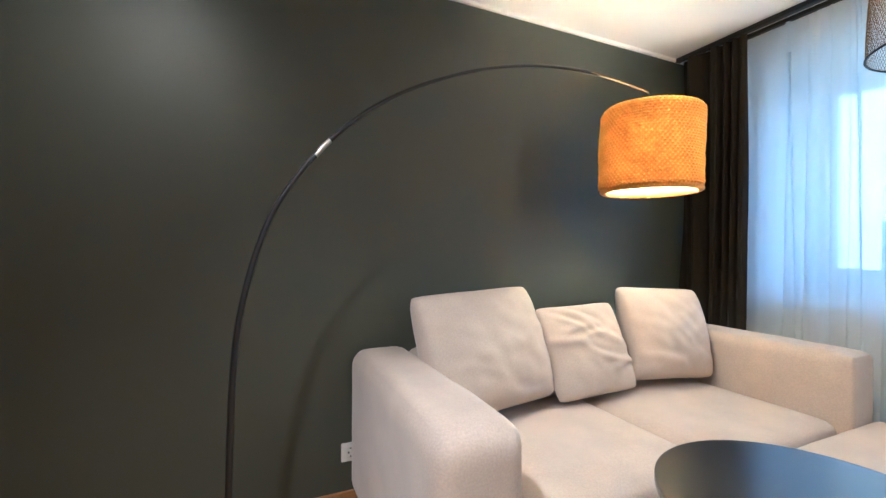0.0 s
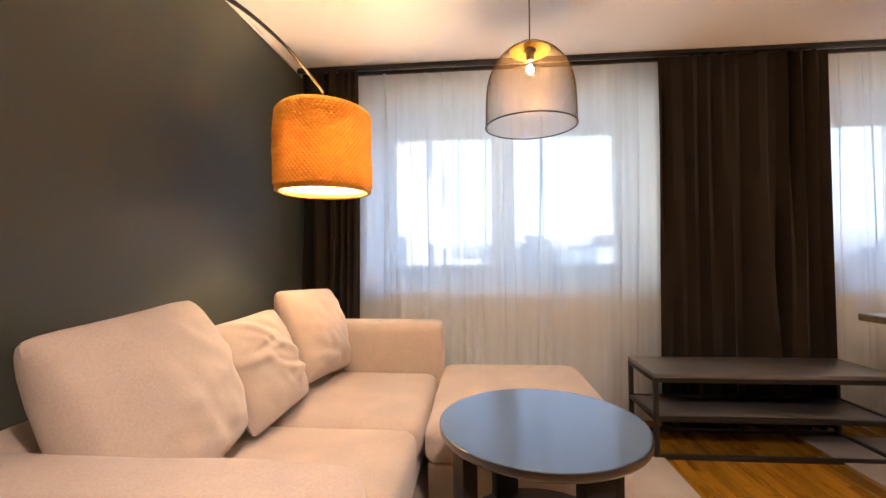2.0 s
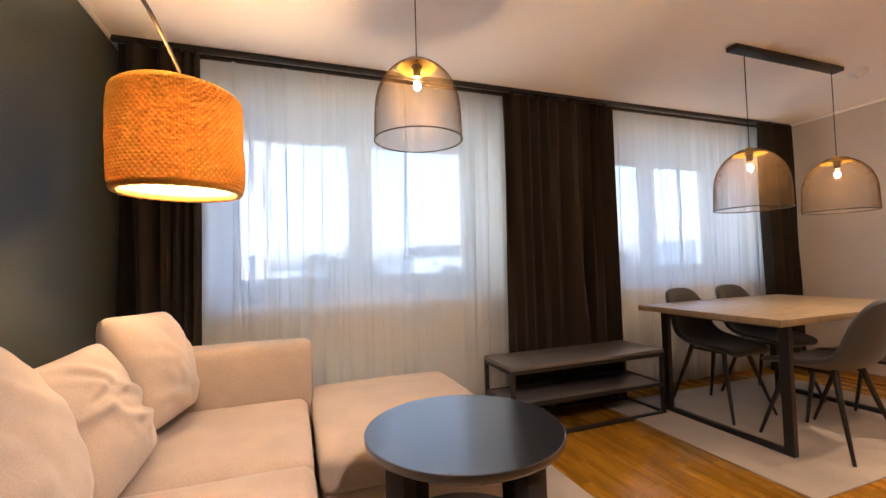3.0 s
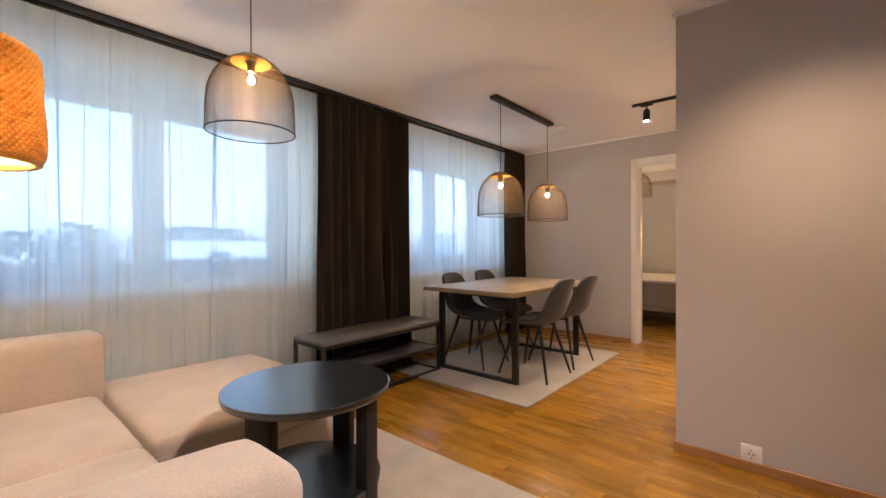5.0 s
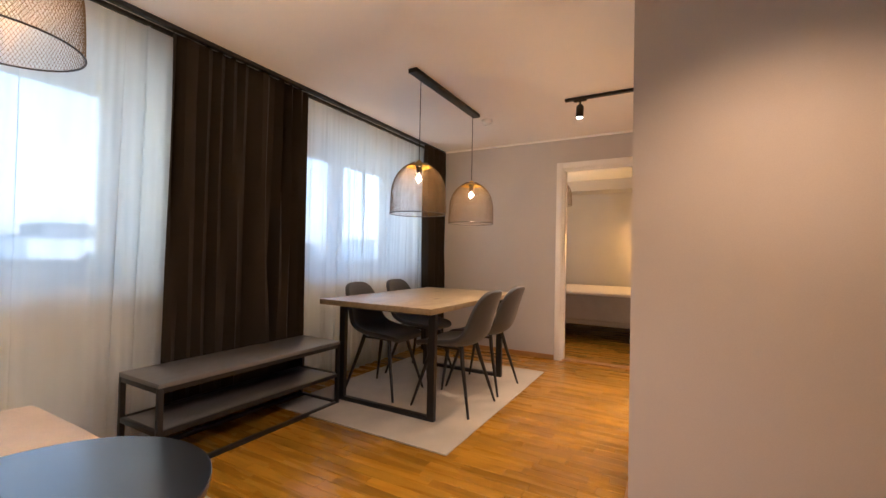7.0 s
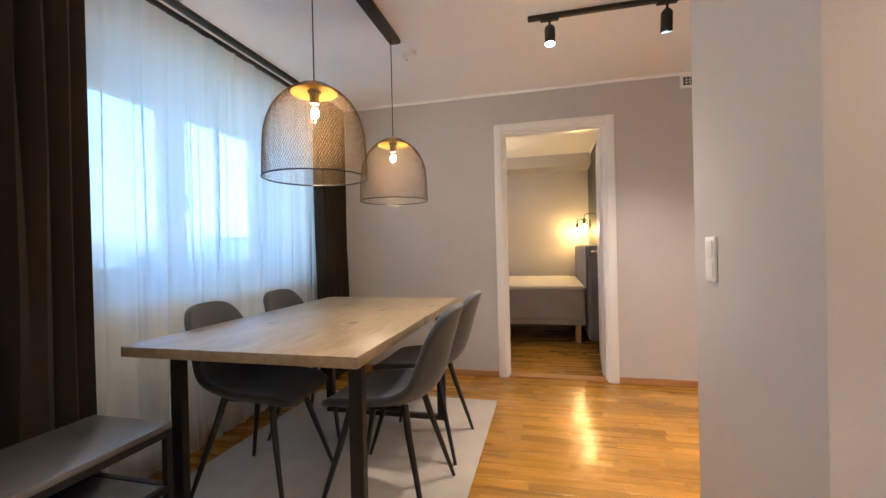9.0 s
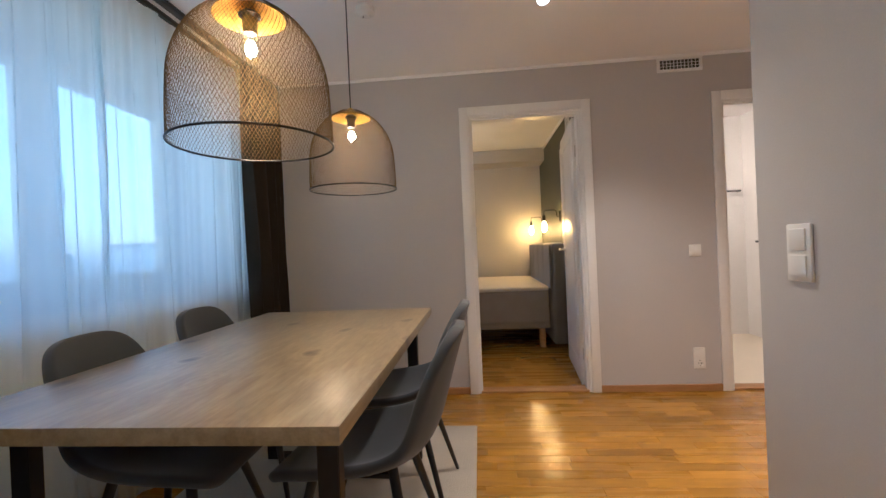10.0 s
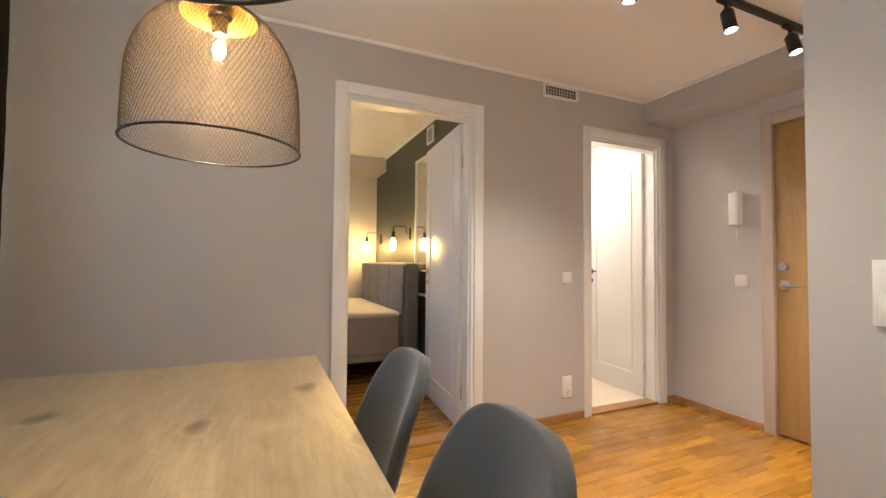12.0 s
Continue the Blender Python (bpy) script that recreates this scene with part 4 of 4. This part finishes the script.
for z0 in (0.0, 0.202, 0.4115):
    for sx in (-1, 1):
        part("side_rail", boxes((sx * (hx - 0.0125) - 0.0125, sx * (hx - 0.0125) + 0.0125, -hy + 0.0255, hy - 0.0255, z0, z0 + 0.0245), bev=0.0015), M_BLACK, tv)
    for sy in (-1, 1):
        part("end_rail", boxes((-hx + 0.0255, hx - 0.0255, sy * (hy - 0.0125) - 0.0125, sy * (hy - 0.0125) + 0.0125, z0, z0 + 0.0245), bev=0.0015), M_BLACK, tv)


# ---- rugs ----
def rug(name, x0, x1, y0, y1, mat, label, th=0.011):
    bm = boxes((x0, x1, y0, y1, 0.001, th), bev=0.004)
    return tagged(part(name, bm, mat), label, "rug")


rug("rug", 0.16, 1.98, 0.51, 1.90, M_RUG, "beige short pile rug under the coffee table")
rug("rug", 0.915, 2.30, -2.33, -0.385, M_RUG2, "grey beige short pile rug under the dining table")


# ---- dining table and chairs ----
dt = thing("dining_table", pose(1.6135, -1.338, 0.011), "knotty oak dining table on black steel loop legs", "dining table")
part("tabletop", boxes((-0.475, 0.475, -0.768, 0.768, 0.721, 0.759), bev=0.002), M_TABLE, dt)
for sy in (-1, 1):
    fr = bmesh.new()
    y, ring = sy * 0.600, []
    for hx2, zb, zt in ((0.416, 0.0, 0.7205), (0.364, 0.03, 0.69)):
        ring.append([[fr.verts.new((sx * hx2, y + d, z)) for sx, z in ((-1, zb), (1, zb), (1, zt), (-1, zt))] for d in (-0.018, 0.018)])
    for k in range(4):
        k2 = (k + 1) % 4
        for side in (0, 1):
            fr.faces.new((ring[0][side][k], ring[0][side][k2], ring[1][side][k2], ring[1][side][k]))
        for loop in ring:
            fr.faces.new((loop[0][k], loop[0][k2], loop[1][k2], loop[1][k]))
    bmesh.ops.recalc_face_normals(fr, faces=list(fr.faces))
    bmesh.ops.bevel(fr, geom=list(fr.edges), offset=0.002, segments=2, affect="EDGES")
    part("loop_leg", fr, M_BLACK, dt, "black steel loop leg")


def chair_shell():
    """A bucket of seat and back in one sheet."""
    prof = [(0.232, 0.425, 0.155), (0.225, 0.447, 0.195), (0.17, 0.458, 0.215), (0.08, 0.452, 0.225), (-0.02, 0.447, 0.228), (-0.11, 0.455, 0.225), (-0.165, 0.485, 0.218),
            (-0.195, 0.54, 0.212), (-0.212, 0.61, 0.208), (-0.228, 0.69, 0.200), (-0.243, 0.76, 0.186), (-0.255, 0.815, 0.160), (-0.262, 0.843, 0.118), (-0.265, 0.853, 0.06)]
    prof = [(x if x > -0.1 else -0.1 + (x + 0.1) * 1.38, z, w * (0.96 if z > 0.6 else 1.0)) for x, z, w in prof]
    bm, n = bmesh.new(), 12
    grid = []
    for k, (x, z, w) in enumerate(prof):
        f = k / (len(prof) - 1)
        lift = 0.055 * math.exp(-((f - 0.40) / 0.22) ** 2)
        wrap = 0.050 * math.exp(-((f - 0.66) / 0.22) ** 2)
        row = []
        for i in range(n + 1):
            v = -1 + 2 * i / n
            row.append(bm.verts.new((x + wrap * v * v + lift * 0.25 * v * v, w * v, z + lift * abs(v) ** 2.4)))
        grid.append(row)
    for j in range(len(prof) - 1):
        for i in range(n):
            bm.faces.new((grid[j][i], grid[j][i + 1], grid[j + 1][i + 1], grid[j + 1][i]))
    return bm


def dining_chair():
    c = thing("dining_chair", pose(0, 0, 0), "grey fabric bucket dining chair on splayed black steel legs", "chair", "chairs round the dining table")
    sh = part("seat_shell", chair_shell(), M_CHAIR, c, "grey fabric bucket seat and back")
    so = sh.modifiers.new("thickness", "SOLIDIFY")
    so.thickness, so.offset = 0.034, 0
    su = sh.modifiers.new("round", "SUBSURF")
    su.levels = su.render_levels = 2
    part("under_frame", boxes((-0.13, 0.13, -0.125, -0.10, 0.425, 0.44), (-0.13, 0.13, 0.10, 0.125, 0.425, 0.44), (-0.012, 0.012, -0.10, 0.10, 0.425, 0.44), bev=0.003), M_BLACK, c)
    for sx in (-1, 1):
        for sy in (-1, 1):
            part("leg", tube(bmesh.new(), [(sx * 0.118, sy * 0.112, 0.452), (sx * 0.145, sy * 0.14, 0.33), (sx * 0.235, sy * 0.213, 0.0)], [0.0155, 0.0145, 0.0085], 12), M_BLACK, c)
    return c


first = dining_chair()
first.matrix_basis = pose(1.252, -1.112, 0.011, 0, 0, -2)
copy_thing(first, pose(1.250, -1.632, 0.011, 0, 0, -2))
copy_thing(first, pose(1.870, -1.08, 0.011, 0, 0, 181))
copy_thing(first, pose(1.903, -1.665, 0.011, 0, 0, 178))


# ---- ceiling track, detector, vents, switches ----
SOFT, WARM, AMBER = (1.0, 0.71, 0.44), (1.0, 0.64, 0.34), (1.0, 0.55, 0.23)


def track_lamp(name, m, length, heads, label):
    t = thing(name, m, label, "track light", "track lights")
    part("track", boxes((-length / 2, length / 2, -0.017, 0.017, -0.022, -0.001), bev=0.002), M_BLACK, t)
    for x, tilt, turn, power, cone, tone in heads:
        hd = part("spot_head", lathe(bmesh.new(), [(0, 0.0), (0.012, 0.0), (0.024, -0.012), (0.029, -0.02), (0.029, -0.115), (0.0275, -0.118), (0.0255, -0.112), (0.0255, -0.098), (0, -0.098)], 28), M_BLACK, t, "black cylinder spot head")
        hd.matrix_basis = pose(x, 0.0, -0.062, tilt, 0, turn)
        part("adapter", boxes((x - 0.05, x + 0.05, -0.015, 0.015, -0.036, -0.022), (x - 0.006, x + 0.006, -0.006, 0.006, -0.07, -0.036), bev=0.002), M_BLACK, t)
        part("lens", lathe(bmesh.new(), [(0, -0.1035), (0.0245, -0.1035), (0.0245, -0.1005), (0, -0.1005)], 24), M_SPOTLENS, hd)
        lamp = new("spot_light", bpy.data.lights.new("spot_light", "SPOT"))
        lamp.data.energy, lamp.data.spot_size, lamp.data.spot_blend, lamp.data.shadow_soft_size = power, radians(cone), 1.0, 0.045
        lamp.data.color = tone
        lamp.parent = hd
        lamp.location = (0, 0, -0.125)


track_lamp("track_light", pose(-0.38, -1.79, H), 2.02, [(0.89, 10, 0, 8.4, 100, WARM), (0.29, 12, 180, 8.4, 100, WARM), (-0.32, 10, 20, 8.4, 100, WARM), (-0.85, 14, 0, 8.4, 100, WARM)], "black ceiling track with cylinder spot heads in the hall")
# The middle head (SOFT) is an added fill lamp for sofa and floor.
track_lamp("track_light", pose(-0.56, 1.18, H, 0, 0, 90), 2.0, [(0.78, 46, -90, 1.2, 90, WARM), (0.05, 20, 180, 15, 115, SOFT), (-0.62, 24, 90, 5.6, 110, AMBER)], "black ceiling track in the living room, its middle spot head added as unseen fill")

sd = thing("smoke_detector", pose(1.41, -1.99, H), "round white smoke detector on the ceiling", "smoke detector")
part("body", lathe(bmesh.new(), [(0, -0.046), (0.022, -0.046), (0.034, -0.034), (0.05, -0.03), (0.052, -0.012), (0.052, -0.001), (0, -0.001)], 36), M_PLASTIC, sd)
part("indicator", lathe(bmesh.new(), [(0, -0.048), (0.004, -0.048), (0.004, -0.0455), (0, -0.0455)], 12, 0.012, 0), M_SLOT, sd)


def vent(m, w=0.31, h=0.105, cols=11, rows=3):
    v = thing("air_vent", m, "white slotted ventilation grille high on the wall", "air vent", "ventilation grilles")
    part("frame", boxes((-w / 2, w / 2, 0, 0.012, -h / 2, -h / 2 + 0.02), (-w / 2, w / 2, 0, 0.012, h / 2 - 0.02, h / 2), (-w / 2, -w / 2 + 0.02, 0, 0.012, -h / 2 + 0.02, h / 2 - 0.02), (w / 2 - 0.02, w / 2, 0, 0.012, -h / 2 + 0.02, h / 2 - 0.02), bev=0.002), M_PLASTIC, v)
    # Dark sheet on the wall face: the shade inside the open grille, as colour.
    part("shade_backing", boxes((-w / 2 + 0.02, w / 2 - 0.02, 0.0005, 0.003, -h / 2 + 0.02, h / 2 - 0.02)), M_SLOT, v)
    iw, ih = w - 0.04, h - 0.04
    for c in range(1, cols):
        x = -iw / 2 + iw * c / cols
        part("slat", boxes((x - 0.0018, x + 0.0018, 0.003, 0.0065, -ih / 2, ih / 2)), M_PLASTIC, v)
    for r in range(1, rows):
        z = -ih / 2 + ih * r / rows
        part("crossbar", boxes((-iw / 2, iw / 2, 0.0035, 0.006, z - 0.0015, z + 0.0015)), M_PLASTIC, v)


vent(pose(-0.62, SOUTH, 2.335))
vent(pose(-0.08, -4.05, 2.28, 0, 0, -90), 0.16, 0.16, 5, 5)


def switch(m, gangs=1, socket_at=(), label="white plastic light switch on the wall", w=0.083):
    """A frame with one or two modules, each a rocker or an earthed socket."""
    cat = "socket" if socket_at and gangs == len(socket_at) else "switch"
    s = thing("wall_socket" if cat == "socket" else "light_switch", m, label, cat)
    hh = w / 2 + 0.0355 * (gangs - 1)
    part("frame", boxes((-w / 2, w / 2, 0, 0.009, -hh, hh), bev=0.003), M_PLASTIC, s)
    for g in range(gangs):
        z = (g - (gangs - 1) / 2) * 0.071
        if g in socket_at:
            part("socket_cup", lathe(bmesh.new(), [(0.0225, 0.0), (0.024, 0.004), (0.021, 0.004), (0.0195, -0.006), (0, -0.006)], 28), M_PLASTIC, s).matrix_basis = pose(0, 0.0095, z, -90)
            # No real openings: small dark blocks give the holes their shade as colour.
            part("contact_hole_shade", boxes((-0.0125, -0.0065, 0.0095, 0.0145, z - 0.003, z + 0.003), (0.0065, 0.0125, 0.0095, 0.0145, z - 0.003, z + 0.003), (-0.003, 0.003, 0.0095, 0.0125, z + 0.016, z + 0.021), (-0.003, 0.003, 0.0095, 0.0125, z - 0.021, z - 0.016)), M_SLOT, s)
        else:
            part("rocker", boxes((-0.029, 0.029, 0.0085, 0.014, z - 0.029, z + 0.029), bev=0.003), M_PLASTIC, s)


switch(pose(0.0, -0.985, 1.048, 0, 0, -90), 2, label="white double light switch on the partition end")
switch(pose(-0.675, SOUTH, 1.006), 1)
switch(pose(-0.675, SOUTH, 0.237), 2, (0,), "white socket with a switch module above the skirting", 0.08)
switch(pose(-1.772, -2.37, 0.998, 0, 0, -90), 1)
switch(pose(-0.335, -0.39, 0.088), 1, (0,), "white earthed wall socket above the skirting", 0.087)
switch(pose(0.232, NORTH, 0.225, 0, 0, 180), 1, (0,), "white earthed wall socket behind the sofa")

ph = thing("intercom_handset", pose(-1.772, -2.40, 1.51, 0, 0, -90), "white door intercom handset on the hall wall", "intercom")
part("base", boxes((-0.045, 0.045, 0, 0.022, -0.115, 0.115), bev=0.006), M_PLASTIC, ph)
part("handset", boxes((-0.045, 0.0, 0.022, 0.052, -0.12, 0.12), bev=0.011, seg=3), M_PLASTIC, ph)
part("cord", tube(bmesh.new(), [(-0.02 + 0.006 * math.sin(k * 1.9), 0.03 + 0.006 * math.cos(k * 1.9), -0.115 - 0.035 * math.sin(k / 44 * math.pi) * 2.6) for k in range(45)], 0.0022, 6), M_PLASTIC, ph)


# ---- bedroom ----
bed = thing("bed", pose(1.12, -5.03, 0), "double bed with a grey padded headboard and bare ivory mattress", "bed")
part("headboard", cushion_block(-1.16, -1.005, -0.87, 0.84, 0.03, 1.105, 0.045, 0.0, 9), M_HEAD, bed)
for k in range(4):
    part("headboard_panel", cushion_block(-1.012, -0.985, -0.85 + 0.42 * k, -0.435 + 0.42 * k, 0.62, 1.09, 0.012, 0.0, 10 + k, 10), M_HEAD, bed)
part("bed_base", cushion_block(-0.985, 1.0, -0.79, 0.785, 0.20, 0.30, 0.015, 0.0, 15), M_BEDBASE, bed)
part("mattress_cover", cushion_block(-0.98, 1.0, -0.805, 0.805, 0.255, 0.622, 0.028, 0.004, 16), M_BEDBASE, bed)
part("topper", cushion_block(-0.98, 1.0, -0.81, 0.81, 0.60, 0.65, 0.022, 0.012, 17), M_MATTRESS, bed)
for sx in (-0.90, 0.90):
    for sy in (-0.70, 0.74):
        part("leg", boxes((sx - 0.03, sx + 0.03, sy - 0.03, sy + 0.03, 0, 0.20), bev=0.004), M_LEGWOOD, bed, "square light oak leg")


def wall_lamp(y):
    w = thing("wall_lamp", pose(-0.08, y, 1.40), "black bedside wall lamp with a bare lit bulb", "wall lamp", "bedside wall lamps")
    part("wall_plate", boxes((0, 0.018, -0.022, 0.022, -0.06, 0.06), bev=0.004), M_BLACK, w)
    part("arm", tube(bmesh.new(), [(0.018, 0, 0.0), (0.04, 0, 0.0), (0.045, 0, 0.055), (0.06, 0, 0.075), (0.165, 0, 0.075), (0.183, 0, 0.06), (0.185, 0, 0.02)], 0.005, 8), M_BLACK, w)
    part("lamp_holder", lathe(bmesh.new(), [(0, -0.05), (0.018, -0.05), (0.018, 0.015), (0.008, 0.024), (0, 0.024)], 18, 0.185, 0), M_BLACK, w)
    part("bulb", lathe(bmesh.new(), [(0, -0.17), (0.013, -0.168), (0.026, -0.145), (0.029, -0.12), (0.024, -0.09), (0.014, -0.05), (0, -0.05)], 20, 0.185, 0), M_BULBSMALL, w)


wall_lamp(-4.60)
wall_lamp(-5.75)
mi = thing("wall_mirror", pose(-0.08, -4.10, 1.45), "tall mirror in a thin white frame on the dark wall", "mirror")
part("frame", boxes((0, 0.022, -0.31, -0.285, -0.66, 0.66), (0, 0.022, 0.285, 0.31, -0.66, 0.66), (0, 0.022, -0.285, 0.285, -0.66, -0.635), (0, 0.022, -0.285, 0.285, 0.635, 0.66), bev=0.003), M_WHITE, mi)
part("mirror_glass", boxes((0.001, 0.012, -0.284, 0.284, -0.634, 0.634)), M_MIRROR, mi, smooth=False)

# ---- bathroom ----
bl = thing("bathroom_ceiling_lamp", pose(-1.15, -3.75, H), "round flush white bathroom ceiling lamp, lit", "ceiling lamp")
part("diffuser", lathe(bmesh.new(), [(0, -0.06), (0.10, -0.058), (0.14, -0.045), (0.15, -0.02), (0.15, -0.012), (0, -0.012)], 36), M_BATHLAMP, bl)
part("base", lathe(bmesh.new(), [(0, -0.012), (0.155, -0.012), (0.155, -0.001), (0, -0.001)], 36), M_PLASTIC, bl)
tr = thing("towel_rail", pose(-1.80, -4.62, 1.58), "slim black towel rail on the white bathroom wall", "towel rail")
part("bar", tube(bmesh.new(), [(-0.2, 0.055, 0), (0.25, 0.055, 0)], 0.009, 12), M_BLACK, tr)
for x in (-0.19, 0.24):
    part("bracket", tube(bmesh.new(), [(x, 0, 0), (x, 0.055, 0)], 0.011, 12), M_BLACK, tr)


# ---- outside ----
bm = bmesh.new()
bmesh.ops.create_grid(bm, x_segments=2, y_segments=2, size=3000)
g = structure("ground", bm, M_GROUND, "flat winter ground far below the windows", "ground")
g.location = (0, 0, -9.5)


def block(name, x, y, w, d, z1, wall_mat, label, windows=(), stripe=False):
    b = thing(name, pose(x, y, -9.5), label, "building")
    h = z1 + 9.5
    part("wall", boxes((0, w, 0, d, 0, h)), wall_mat, b, smooth=False)
    part("roof", boxes((-0.15, w + 0.15, -0.15, d + 0.15, h, h + 0.35), bev=0.05), M_ROOFF, b)
    if stripe:
        part("band", boxes((-0.08, -0.002, 0.3, d - 0.3, h * 0.52, h * 0.72)), M_BLUE, b, "blue cladding band", smooth=False)
    for a, z, ww, hh in windows:
        f = part("window", boxes((a, a + ww, -0.05, -0.001, z, z + hh)), M_WHITE, b, smooth=False)
        part("pane", boxes((a + 0.08, a + ww - 0.08, -0.06, -0.051, z + 0.08, z + hh - 0.08)), M_SLOT, f, smooth=False)
    return b


block("apartment_wing", 3.9, 2.75, 17.5, 11, 9.0, M_HOUSE, "pale yellow rendered wing of the apartment house", [(k * 4.4 + 1.2, s * 2.9 + 0.9, 1.5, 1.4) for k in range(4) for s in range(6)])
block("industrial_hall", 84, -46, 30, 24, 2.6, M_HALLWALL, "low white industrial hall with a blue band", stripe=True)
block("rooftop_building", 96, -40, 14, 12, 5.2, M_ROOFF, "grey plant building behind the hall")
block("industrial_hall", 120, -10, 30, 30, 0.4, M_HALLWALL, "low white industrial hall across the plain")
block("apartment_house", 70, -120, 14, 34, 4.5, M_HALLWALL, "pale apartment house in the distance")


def bare_tree(name, x, y, h, seed):
    rng = random.Random(seed)
    t = thing(name, pose(x, y, -9.5), "bare winter tree on the horizon", "tree", "distant trees")
    bm = bmesh.new()
    tube(bm, [(0, 0, 0), (0.2, 0.1, h * 0.35), (0.1, 0.2, h * 0.75)], [0.45, 0.3, 0.1], 7)
    for k in range(7):
        a, z = rng.uniform(0, math.tau), h * rng.uniform(0.3, 0.6)
        tube(bm, [(0.15, 0.1, z), (math.cos(a) * h * 0.14, math.sin(a) * h * 0.14, z + h * 0.14), (math.cos(a) * h * 0.24, math.sin(a) * h * 0.24, z + h * 0.3)], [0.16, 0.1, 0.03], 5)
    part("trunk", bm, M_BARK, t)
    bm = bmesh.new()
    for k in range(170):
        a, r, z = rng.uniform(0, math.tau), rng.random() ** 0.6 * h * 0.34, rng.uniform(0.34, 1.0)
        r *= math.sin(math.pi * min(1, (z - 0.2) / 0.85)) ** 0.6
        c = Vector((r * math.cos(a), r * math.sin(a), z * h))
        vs = [bm.verts.new(c + Vector((rng.uniform(-1, 1), rng.uniform(-1, 1), rng.uniform(-0.8, 0.8))) * h * 0.07) for _ in range(4)]
        for q in ((0, 1, 2), (0, 2, 3), (0, 1, 3), (1, 2, 3)):
            bm.faces.new([vs[i] for i in q])
    part("crown", bm, M_LEAF, t, smooth=False)


trng = random.Random(11)
for k in range(26):
    bare_tree("tree", 75 + trng.uniform(0, 60), 25 - k * 7.5 + trng.uniform(-4, 4), trng.uniform(9.5, 14), 50 + k)


# ---- parquet ----
def floor_strips(x0, x1, y0, y1, seed):
    """Rows of parquet blocks along x: (x0, x1, y)."""
    rng, out, y = random.Random(seed), [], y0
    while y < y1 - 0.01:
        w = min(0.0705, y1 - y)
        x = x0 - rng.uniform(0, 0.4)
        while x < x1:
            ln = rng.choice((0.28, 0.36, 0.44, 0.52))
            a, b = max(x, x0), min(x + ln, x1)
            if b - a > 0.004:
                out.append((a, b, y, y + w))
            x += ln
        y += 0.0705
    return out


def strip_mesh(bm, a, b, c, d, top=0.0):
    g, e = 0.0005, 0.0012
    q = [(a + g, c + g), (b - g, c + g), (b - g, d - g), (a + g, d - g)]
    r = [(a + g + e, c + g + e), (b - g - e, c + g + e), (b - g - e, d - g - e), (a + g + e, d - g - e)]
    lo = [bm.verts.new((x, y, top - 0.006)) for x, y in q]
    mid = [bm.verts.new((x, y, top - 0.0005)) for x, y in q]
    hi = [bm.verts.new((x, y, top)) for x, y in r]
    bm.faces.new(hi)
    for u, v in ((lo, mid), (mid, hi)):
        for k in range(4):
            bm.faces.new((u[k], u[(k + 1) % 4], v[(k + 1) % 4], v[k]))


fl = structure("floor", boxes((WEST, 3.10, SOUTH - 0.04, NORTH, -0.12, -0.004)), M_SUB, "glossy oak strip parquet floor", "floor")
fb = structure("floor_bedroom", boxes((-0.08, 3.05, -6.0, SOUTH - 0.04, -0.12, -0.004)), M_SUB, "glossy oak strip parquet bedroom floor", "floor")
strips = floor_strips(WEST, EAST, SOUTH, NORTH, 21)
near = [s for s in strips if -0.75 < s[0] < 1.15 and -2.4 < s[2] < 0.4][:300]
chosen = set(near)
rest = bmesh.new()
for s in strips:
    if s not in chosen and not (s[1] < 0.0 and -1.12 < s[2] and s[3] < -0.40):
        strip_mesh(rest, *s)
tagged(part("parquet_field", rest, M_OAK, fl, smooth=False), kind="stuff")
bm = bmesh.new()
for s in floor_strips(-0.08, 3.05, -6.0, SOUTH - 0.12, 22):
    strip_mesh(bm, *s)
tagged(part("parquet_field", bm, M_OAK, fb, smooth=False), kind="stuff")
for a, b in ((0.094, 0.883),):
    bm = bmesh.new()
    for k in range(2):
        strip_mesh(bm, a, b, SOUTH - 0.119 + k * 0.0595, SOUTH - 0.06 + k * 0.0595, -0.0005)
    tagged(part("parquet_field", bm, M_OAK, fb, smooth=False), kind="stuff")
cache = {}
for a, b, c, d in near:
    key = (round(b - a, 3), round(d - c, 4))
    if key not in cache:
        bm = bmesh.new()
        strip_mesh(bm, -key[0] / 2, key[0] / 2, -key[1] / 2, key[1] / 2)
        cache[key] = to_mesh("parquet_strip", bm, M_OAK, False)
    ob = new("parquet_strip", cache[key])
    ob.parent = fl
    ob.location = ((a + b) / 2, (c + d) / 2, 0)
